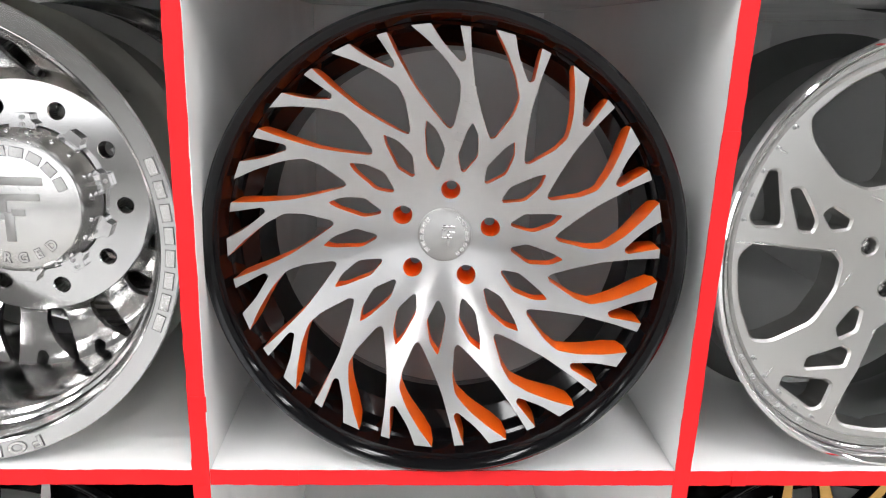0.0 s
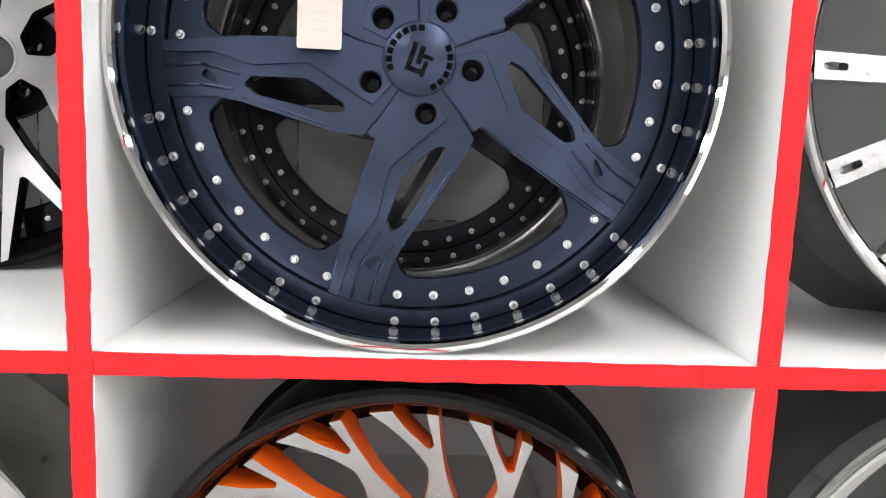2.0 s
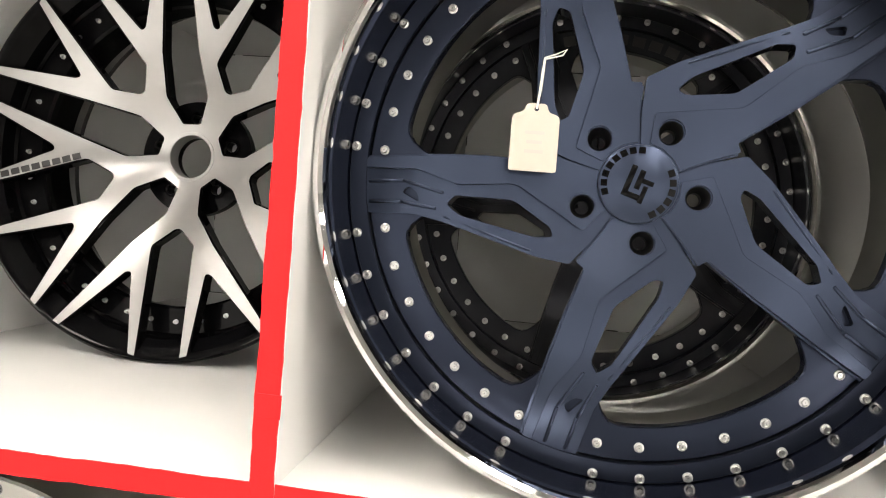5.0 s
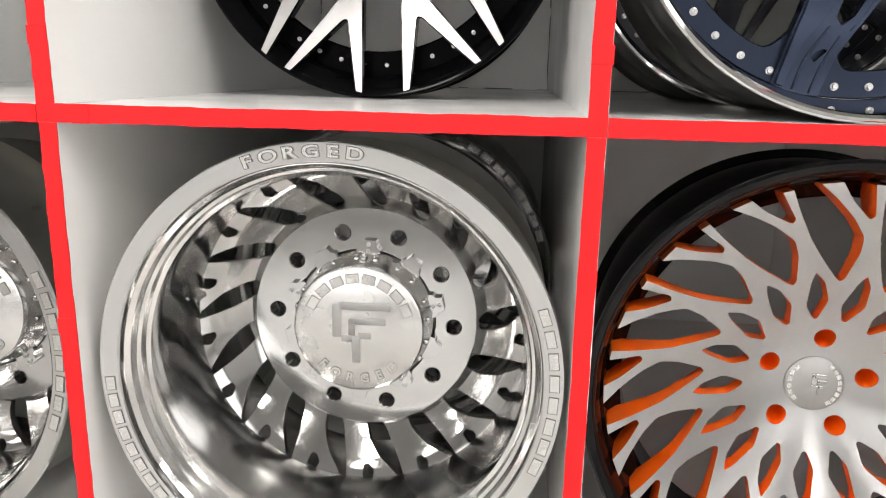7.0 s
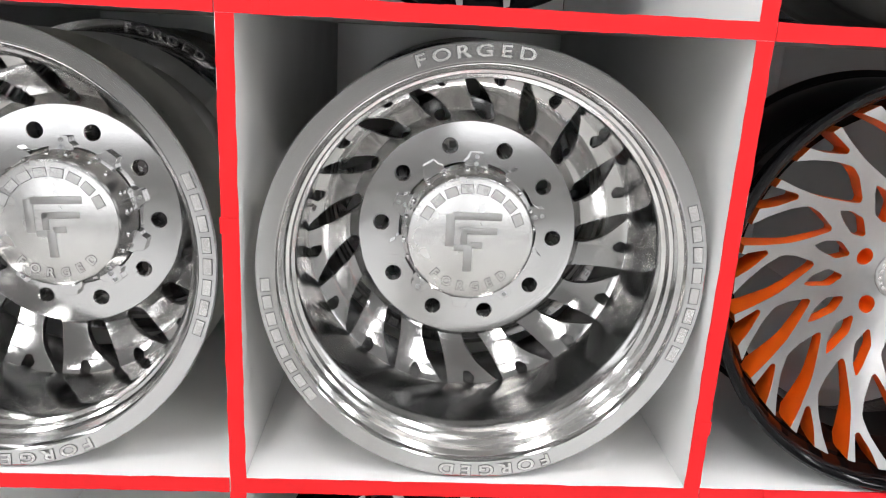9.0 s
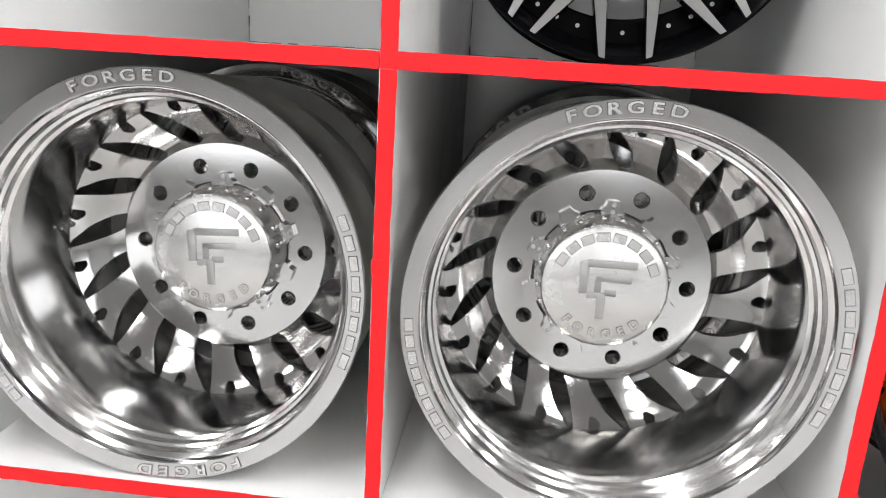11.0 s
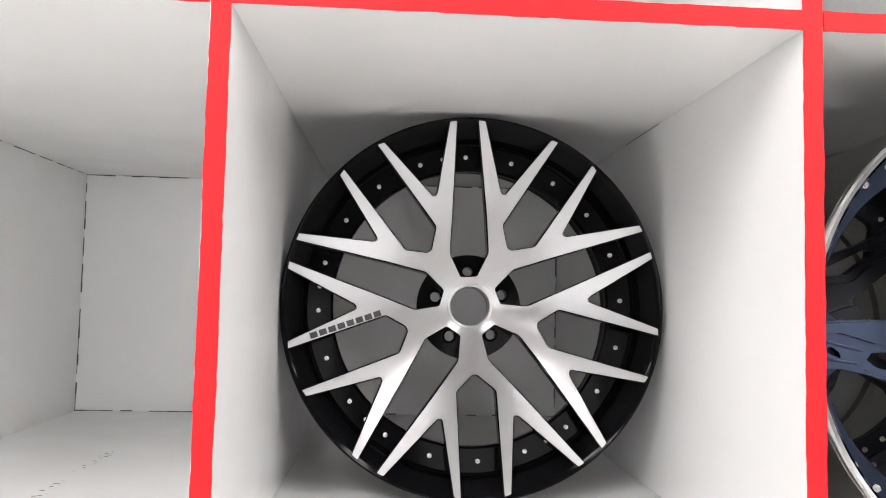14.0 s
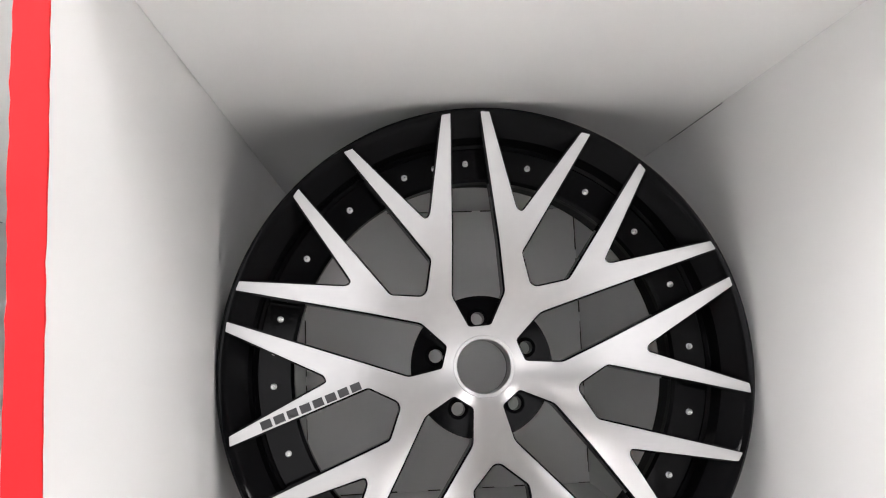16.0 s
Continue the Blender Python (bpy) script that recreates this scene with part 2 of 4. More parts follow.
def blocks_along(name, parent, a, b, count, high, gap, prof, mat, depth=0.0012, label=""):
    """Plain blocks of lettering size along a straight run on a dished face."""
    bm = bmesh.new()
    ax = (b - a).normalized()
    step = (b - a).length / count
    for i in range(count):
        c = a + (b - a) * ((i + 0.5) / count)
        p, q = a + (b - a) * (i / count), a + (b - a) * ((i + 1) / count)
        tilt = math.atan2(prof(q.length) - prof(p.length), step)
        mm = Matrix.Translation((c.x, c.y, prof(c.length))) @ Matrix.Rotation(math.atan2(ax.y, ax.x), 4, "Z") @ Matrix.Rotation(-tilt, 4, "Y")
        box(bm, -step * gap / 2, step * gap / 2, -high / 2, high / 2, -0.0015, depth, 0, mm)
    return part(name, bm, mat, parent, label, smooth=0)


def grown(loop, d):
    """The outline moved outward by d."""
    n = len(loop)
    area = sum(loop[i - 1][0] * loop[i][1] - loop[i][0] * loop[i - 1][1] for i in range(n))
    out = []
    for i in range(n):
        t = Vector(loop[(i + 1) % n]) - Vector(loop[i - 1])
        nn = Vector((t.y, -t.x)).normalized() * (1 if area > 0 else -1)
        out.append(Vector(loop[i]) + nn * d)
    return out


def ramp(*knots):
    xs, ys = [k[0] for k in knots], [k[1] for k in knots]
    return lambda r: float(np.interp(r, xs, ys))


def wheel_pose(cx, cy, cz, lean, yaw, spin=0.0):
    """Local X to the right, Y up in the face, Z out of the face towards the aisle."""
    a, b = radians(lean), radians(yaw)
    x, y, n = Vector((1, 0, 0)), Vector((0, math.sin(a), math.cos(a))), Vector((0, -math.cos(a), math.sin(a)))
    m = Matrix((x, y, n)).transposed().to_4x4()
    return Matrix.Translation((cx, cy, cz)) @ Matrix.Rotation(b, 4, "Z") @ m @ Matrix.Rotation(radians(spin), 4, "Z")


def bolt_mesh(r=0.0054, name="bolt"):
    bm = lathe([(0.0005, 0.0042), (r * 0.45, 0.0042), (r * 0.5, 0.006), (r * 0.62, 0.006), (r * 0.66, 0.002), (r, 0.0016), (r, -0.003), (0.0005, -0.003)], 12, False)
    bmesh.ops.recalc_face_normals(bm, faces=bm.faces)
    me = bpy.data.meshes.new(name)
    bm.to_mesh(me)
    bm.free()
    me.polygons.foreach_set("use_smooth", [True] * len(me.polygons))
    me.set_sharp_from_angle(angle=radians(30))
    me.materials.append(BOLT)
    return me


BOLTS = bolt_mesh()
SMALLBOLTS = bolt_mesh(0.0042)


def bolt_ring(parent, radius, height, count, start=0.0, me=None, skip=()):
    for i in range(count):
        if i in skip:
            continue
        ob = new("bolt", me or BOLTS)
        ob.parent = parent
        p = pol(radius, start + 360 * i / count)
        ob.matrix_basis = Matrix.Translation((p.x, p.y, height)) @ Matrix.Rotation(radians(37 * i), 4, "Z")


def letters_on_arc(name, parent, radius, height, a0, a1, count, size, mat, depth=0.0010, label="", edge_shade=0.0, tilt=0.0):
    """A row of plain blocks of lettering size along an arc, with a painted dark edge shade round each if asked."""
    bm = bmesh.new()
    for i in range(count):
        a = a0 + (a1 - a0) * (i + 0.5) / count
        w = abs(a1 - a0) / count * math.pi / 180 * radius * 0.72
        p = pol(radius, a)
        m = Matrix.Translation((p.x, p.y, height)) @ Matrix.Rotation(radians(a - 90), 4, "Z") @ Matrix.Rotation(radians(tilt), 4, "X")
        box(bm, -w / 2, w / 2, -size / 2, size / 2, -0.001, depth, 0.0, m)
        if edge_shade:
            done = len(bm.faces)
            box(bm, -w / 2 - edge_shade, w / 2 + edge_shade, -size / 2 - edge_shade, size / 2 + edge_shade, -0.001, depth * 0.5, 0.0, m)
            bm.faces.ensure_lookup_table()
            for f in bm.faces[done:]:
                f.material_index = 1
    return part(name, bm, [mat, EDGESHADE] if edge_shade else mat, parent, label, smooth=0)


def arc_text(name, parent, text, radius, height, a0, a1, size, mat, inward=False, depth=0.0012, wide=1.45, rim=0.060, tilt=0.0):
    """Raised letters with a painted dark edge shade round them along an arc, tops outward, or towards the middle when
    inward.
    """
    bm = bmesh.new()
    for i, ch in enumerate(text):
        a = a0 + (a1 - a0) * (i + 0.5) / len(text)
        for k, (grow, high) in enumerate(((rim, depth * 0.5), (rim * 0.4, depth))):
            cu = bpy.data.curves.new(name, "FONT")
            cu.body, cu.size, cu.extrude, cu.align_x, cu.align_y, cu.offset = ch, size, high, "CENTER", "CENTER", size * grow
            tmp = bpy.data.objects.new(name, cu)
            scene.collection.objects.link(tmp)
            bpy.context.view_layer.update()
            me = bpy.data.meshes.new_from_object(tmp.evaluated_get(bpy.context.evaluated_depsgraph_get()))
            bpy.data.objects.remove(tmp)
            bpy.data.curves.remove(cu)
            p = pol(radius, a)
            me.transform(Matrix.Translation((p.x, p.y, height)) @ Matrix.Rotation(radians(a + 90 if inward else a - 90), 4, "Z") @ Matrix.Rotation(radians(tilt), 4, "X") @ Matrix.Scale(wide, 4, (1, 0, 0)))
            done = len(bm.faces)
            bm.from_mesh(me)
            bm.faces.ensure_lookup_table()
            for f in bm.faces[done:]:
                f.material_index = 1 - k
            bpy.data.meshes.remove(me)
    return part(name, bm, [mat, EDGESHADE], parent, smooth=0)


# ---- room ----
def slab(name, x0, x1, y0, y1, z0, z1, mat):
    bm = bmesh.new()
    box(bm, x0, x1, y0, y1, z0, z1)
    return tagged(part(name, bm, mat, smooth=0), kind="structure")


rx0, rx1, ry0, ry1, rz0, rz1 = ROOM
tagged(slab("floor", rx0, rx1, ry0, ry1, rz0 - 0.1, rz0, FLOORP), "plain grey polished showroom floor", "floor")
tagged(slab("ceiling", rx0, rx1, ry0, ry1, rz1, rz1 + 0.1, CEILP), "plain grey painted ceiling", "ceiling")
tagged(slab("wall_front", rx0, rx1, ry1, ry1 + 0.1, rz0, rz1, WALLP), "painted wall behind the shelving", "wall")
# added shop front across the aisle: sill, lintel, piers, glazing bars, glowing sheet outside
tagged(slab("wall_back_1", rx0, rx1, ry0 - 0.1, ry0, rz0, rz0 + 0.7, WALLP), "plain painted wall below the added window", "wall")
tagged(slab("wall_back_2", rx0, rx1, ry0 - 0.1, ry0, rz1 - 0.45, rz1, WALLP), "plain painted wall above the added window", "wall")
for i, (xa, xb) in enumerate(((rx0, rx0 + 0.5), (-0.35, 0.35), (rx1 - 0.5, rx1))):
    tagged(slab("wall_back_%d" % (i + 3), xa, xb, ry0 - 0.1, ry0, rz0 + 0.7, rz1 - 0.45, WALLP), "plain painted pier beside the added window", "wall")
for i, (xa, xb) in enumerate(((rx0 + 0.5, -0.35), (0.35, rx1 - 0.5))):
    win = tagged(thing("window_%d" % (i + 1), "wide unseen shop window with dark glazing bars, added for light", "window", kind="structure"), kind="structure")
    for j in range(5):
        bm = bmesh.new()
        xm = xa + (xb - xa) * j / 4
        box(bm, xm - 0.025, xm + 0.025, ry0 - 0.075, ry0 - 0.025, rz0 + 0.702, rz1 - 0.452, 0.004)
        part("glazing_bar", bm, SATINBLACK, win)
# unseen glowing sheet, added so frontal light reaches deep into the bays
tagged(slab("backdrop", rx0 - 1.0, rx1 + 1.0, ry0 - 0.9, ry0 - 0.8, rz0 - 0.5, rz1 + 0.5, ADDEDGLOW), "plain glowing sheet added outside the unseen window to light the bays", "backdrop")
tagged(slab("wall_left", rx0 - 0.1, rx0, ry0 - 0.1, ry1 + 0.1, rz0, rz1, WALLP), "plain painted side wall", "wall")
tagged(slab("wall_right", rx1, rx1 + 0.1, ry0 - 0.1, ry1 + 0.1, rz0, rz1, WALLP), "plain painted side wall", "wall")


def ceiling_light(x, y, w, d):
    t = thing("ceiling_light", "long white LED panel light fixed to the ceiling", "light", "ceiling lights", pose(x, y, rz1))
    bm = bmesh.new()
    box(bm, -w / 2 - 0.03, w / 2 + 0.03, -d / 2 - 0.03, d / 2 + 0.03, -0.04, -0.001, 0.008)
    part("housing", bm, HOUSING, t)
    bm = bmesh.new()
    box(bm, -w / 2, w / 2, -d / 2, d / 2, -0.046, -0.0405)
    part("diffuser", bm, LIGHTM, t, smooth=0)
    return t


for lx in (-5.4, -3.2, -1.1, 1.0, 3.1, 5.3):
    for ly in (-1.4, -3.0):
        ceiling_light(lx, ly, 0.30, 1.2)

# ---- shelving ----
T = 0.0115             # half a board
shelf = thing("display_shelf", "white lacquered cubby shelving with red taped front edges, standing against a wall", "shelf", m=pose(0, 0, rz0), kind="structure")
ZO = -rz0


def board(name, x0, x1, y0, y1, z0, z1, mat=WHITE, bevel=0.0008):
    bm = bmesh.new()
    box(bm, x0, x1, y0, y1, z0 + ZO, z1 + ZO, bevel)
    return part(name, bm, mat, shelf, smooth=0)


def tape(x0, x1, z0, z1, along):
    """A strip of red tape on a board's front edge, with a slightly ragged outline."""
    bm = bmesh.new()
    n = 60
    rnd = random.Random(int((x0 * 7 + z0 * 13) * 1000))
    rows = []
    wob = [rnd.uniform(-1, 1) for _ in range(n + 1)]
    wob2 = [rnd.uniform(-1, 1) for _ in range(n + 1)]
    for k in range(4):
        wob = [(wob[max(i - 1, 0)] + wob[i] + wob[min(i + 1, n)]) / 3 for i in range(n + 1)] if k < 2 else wob
    for i in range(n + 1):
        f = i / n
        e0, e1 = 0.0011 * wob[i] + 0.0004 * wob2[i], 0.0011 * wob[n - i] + 0.0004 * wob2[n - i]
        if along == "z":
            z = z0 + (z1 - z0) * f
            ring = [(x0 + e0, z), (x1 + e1, z)]
        else:
            x = x0 + (x1 - x0) * f
            ring = [(x, z0 + e0), (x, z1 + e1)]
        h = -0.0022 + 0.0005 * wob2[i]
        rows.append([bm.verts.new((ring[0][0], 0.0003, ring[0][1] + ZO)), bm.verts.new((ring[0][0], h, ring[0][1] + ZO)),
                     bm.verts.new((ring[1][0], h, ring[1][1] + ZO)), bm.verts.new((ring[1][0], 0.0003, ring[1][1] + ZO))])
    for a, b in zip(rows, rows[1:]):
        for j in range(4):
            bm.faces.new((a[j], a[(j + 1) % 4], b[(j + 1) % 4], b[j]))
    bm.faces.new(rows[0])
    bm.faces.new(rows[-1][::-1])
    part("tape_strip", bm, RED, shelf, smooth=40)


W2 = 0.0122


def tape_patch(x, z, w, h):
    """A short overlapping piece of tape where one roll ended."""
    bm = bmesh.new()
    box(bm, x - w, x + w, -0.0034, -0.0016, z - h + ZO, z + h + ZO, 0.0006)
    part("tape_patch", bm, RED, shelf, smooth=0)


for px, pz in ((XS[1], 0.100), (XS[2], 0.088), (XS[3], 0.60), (XS[3], -0.20), (XS[2], -0.60), (XS[1], -0.30)):
    tape_patch(px, pz, 0.0129, 0.012)
for px, pz in ((XS[1] + 0.05, ZS[2]), (XS[3] - 0.06, ZS[2]), (XS[2] + 0.13, ZS[1]), (XS[3] + 0.09, ZS[1])):
    tape_patch(px, pz, 0.012, 0.0129)
for z in ZS:
    for i in range(4):
        board("shelf_board", XS[i] + T + 0.0004, XS[i + 1] - T - 0.0004, 0.0, DEPTH, z - T, z + T)
        tape(XS[i] + W2, XS[i + 1] - W2, z - W2, z + W2, "x")
for x in XS:
    for j in range(4):
        board("upright_panel", x - T, x + T, 0.0, DEPTH, ZS[j] + (-T if j == 0 else 0.0), ZS[j + 1] if j < 3 else ZS[j + 1] + T)
        sh = 0.0015 * ((j * 3 + int(x * 10)) % 3 - 1)
        tape(x - W2 + sh, x + W2 + sh, ZS[j] - W2 , ZS[j + 1] - W2 - 0.0003, "z")
for i in range(4):
    for j in range(4):
        board("back_panel", XS[i] + 0.0005, XS[i + 1] - 0.0005, DEPTH + 0.0005, DEPTH + 0.014, ZS[j], ZS[j + 1] - 0.0005)
board("plinth", XS[0] - T, XS[-1] + T, 0.04, DEPTH, rz0, ZS[0] - T - 0.001)


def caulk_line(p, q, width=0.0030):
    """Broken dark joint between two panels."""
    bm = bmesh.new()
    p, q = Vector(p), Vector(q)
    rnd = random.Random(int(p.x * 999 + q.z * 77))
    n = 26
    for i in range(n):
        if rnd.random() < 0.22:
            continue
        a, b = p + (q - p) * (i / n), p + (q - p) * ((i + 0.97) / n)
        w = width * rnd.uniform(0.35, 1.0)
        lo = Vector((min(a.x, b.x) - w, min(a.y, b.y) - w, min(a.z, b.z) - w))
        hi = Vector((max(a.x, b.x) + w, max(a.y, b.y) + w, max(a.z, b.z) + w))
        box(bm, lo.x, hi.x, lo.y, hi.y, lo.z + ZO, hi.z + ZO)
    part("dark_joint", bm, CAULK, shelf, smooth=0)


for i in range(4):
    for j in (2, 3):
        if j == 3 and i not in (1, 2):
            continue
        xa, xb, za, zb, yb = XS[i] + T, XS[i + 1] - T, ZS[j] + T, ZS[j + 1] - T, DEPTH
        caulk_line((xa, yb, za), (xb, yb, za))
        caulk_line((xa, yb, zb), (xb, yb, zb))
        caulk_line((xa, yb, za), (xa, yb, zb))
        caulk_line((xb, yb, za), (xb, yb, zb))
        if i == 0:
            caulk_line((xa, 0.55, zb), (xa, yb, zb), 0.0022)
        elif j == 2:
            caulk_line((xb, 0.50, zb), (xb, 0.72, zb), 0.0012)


def scuff(x, y, z, length, ang, seed):
    """A run of dark flecks worn into the lacquer."""
    rnd = random.Random(seed)
    bm = bmesh.new()
    for i in range(44):
        f = rnd.random()
        px, py = x + math.cos(ang) * length * f + rnd.gauss(0, 0.005), y + math.sin(ang) * length * f + rnd.gauss(0, 0.006)
        n = rnd.randint(4, 6)
        r = rnd.uniform(0.001, 0.0045)
        vs = [bm.verts.new((px + r * rnd.uniform(0.4, 1.3) * math.cos(ang + 6.283 * k / n) * 1.6, py + r * rnd.uniform(0.3, 0.9) * math.sin(ang + 6.283 * k / n), z + 0.0006 + ZO)) for k in range(n)]
        bm.faces.new(vs)
    part("scuff_mark", bm, CAULK, shelf, smooth=0)


scuff(-1.150, 0.295, ZS[2] + T, 0.10, 0.9, 3)
scuff(-1.143, 0.305, ZS[2] + T, 0.05, 1.1, 7)
scuff(-1.115, 0.38, ZS[2] + T, 0.46, 1.60, 4)
scuff(-0.55, 0.95, ZS[2] + T, 0.12, 1.2, 5)


# ---- wheels ----
def barrel(parent, R, lip_in, back, mat, lip_depth=0.05):
    """Outer rim: rolled lip, stepped inner wall and drop centre, back flange."""
    flange = R - 0.012
    bm = lathe([(R - 0.004, -0.014), (R, -0.007), (R - 0.001, -0.001), (R - 0.005, 0.003), (R - 0.011, 0.001), (R - 0.016, -0.004), (lip_in + 0.003, -lip_depth * 0.5), (lip_in, -lip_depth), (lip_in - 0.004, -lip_depth - 0.004),
                (lip_in - 0.009, -lip_depth - 0.03), (lip_in - 0.03, -lip_depth - 0.05), (lip_in - 0.034, back * 0.62), (lip_in - 0.012, back * 0.8), (flange - 0.02, back + 0.012), (flange - 0.004, back + 0.008),
                (flange, back + 0.002), (flange - 0.004, back - 0.004), (flange - 0.018, back), (lip_in - 0.006, back * 0.78), (lip_in - 0.028, back * 0.62), (lip_in - 0.022, -lip_depth - 0.055), (R - 0.02, -0.032)], 144)
    return part("rim_barrel", bm, mat, parent, smooth=28)


def mesh_wheel(m, face, label, group="", bolts=True, name="mesh_spoke_wheel"):
    t = thing(name, label, "wheel", group, m)
    prof = ramp((0.03, -0.082), (0.06, -0.080), (0.17, -0.028), (0.34, 0.005))
    thick = ramp((0.05, 0.035), (0.2, 0.032), (0.34, 0.022))
    outline = []
    half = [(0.016, 0.056), (0.0375, 0.099), (0.0205, 0.3385), (0.0325, 0.337)]
    apex = [(0.0590, 0.2060), (0.0665, 0.2005)]
    rad_half = [0.004, 0.005, 0.001, 0.0012]
    for k in range(5):
        unit, rads = [], []
        for (u, v), rr in zip(half, rad_half):
            unit.append((u, v)); rads.append(rr)
        unit += apex; rads += [0.005, 0.005]
        hexa = [(-0.0500, 0.333), (-0.0385, 0.3365), (-0.0370, 0.156), (-0.0050, 0.1275)]
        c, s = math.cos(radians(36)), math.sin(radians(36))
        left = [(c * u + s * v, -s * u + c * v) for u, v in hexa]
        right = [(c * -u + s * v, s * u + c * v) for u, v in hexa]
        unit += left; rads += [0.0012, 0.001, 0.004, 0.004]
        unit += right[::-1]; rads += [0.004, 0.004, 0.001, 0.0012]
        c2, s2 = math.cos(radians(72)), math.sin(radians(72))
        mir = lambda p: (c2 * -p[0] + s2 * p[1], s2 * p[0] + c2 * p[1])
        unit += [mir(p) for p in apex[::-1]]; rads += [0.005, 0.005]
        unit += [mir(p) for p in half[::-1]]; rads += rad_half[::-1]
        ang = 93 - 90 + 72 * k
        for (u, v), rr in zip(unit, rads):
            # u runs against the clock, v outward
            x, y = -u, v
            ca, sa = math.cos(radians(ang)), math.sin(radians(ang))
            outline.append((ca * x - sa * y, sa * x + ca * y, rr))
    loop = rounded(outline, [p[2] for p in outline])
    plate("spoke_face", [loop, circle(0, 0, 0.0378, 48)], prof, thick, 0.0012, [face, BLACK], t, "machined face with black painted flanks")
    plate("spoke_backing", [grown(loop, 0.0024), circle(0, 0, 0.0385, 48)], lambda r: prof(r) - 0.0045, ramp((0.05, 0.028), (0.34, 0.018)), 0.0, [BLACK, BLACK], t, "black undercut behind the machined face")
    part("hub_ring", lathe([(0.0370, -0.11), (0.0370, -0.0815), (0.0382, -0.0803), (0.0425, -0.0800), (0.0430, -0.0812), (0.0430, -0.11)], 64), face, t)
    pad = []
    for k in range(5):
        a = 93 + 72 * k
        p = pol(0.068, a)
        pad.append(circle(p.x, p.y, 0.0095, 20))
    plate("lug_pad", [circle(0, 0, 0.101, 80), circle(0, 0, 0.0378, 40)] + pad, lambda r: -0.106, lambda r: 0.02, 0.0, [BLACK, BLACK], t)
    for k in range(5):
        p = pol(0.068, 93 + 72 * k)
        bm = lathe([(0.0095, -0.1055), (0.0095, -0.101), (0.0115, -0.0995), (0.0140, -0.101), (0.0145, -0.1062)], 24, False)
        bmesh.ops.translate(bm, verts=bm.verts, vec=(p.x, p.y, 0))
        part("lug_seat", bm, BLACK, t)
    part("bolt_flange", lathe([(0.258, -0.062), (0.262, -0.058), (0.304, -0.056), (0.306, -0.075), (0.258, -0.075)], 128), BLACK, t)
    barrel(t, 0.3475, 0.309, -0.25, BLACK)
    if bolts:
        bolt_ring(t, 0.284, -0.056, 40, 93 + 0, SMALLBOLTS)
    blocks_along("lettering", t, pol(0.300, 192.2), pol(0.168, 186.0), 8, 0.0105, 0.80, prof, HOLE, 0.0006, "row of black block lettering")
    return t


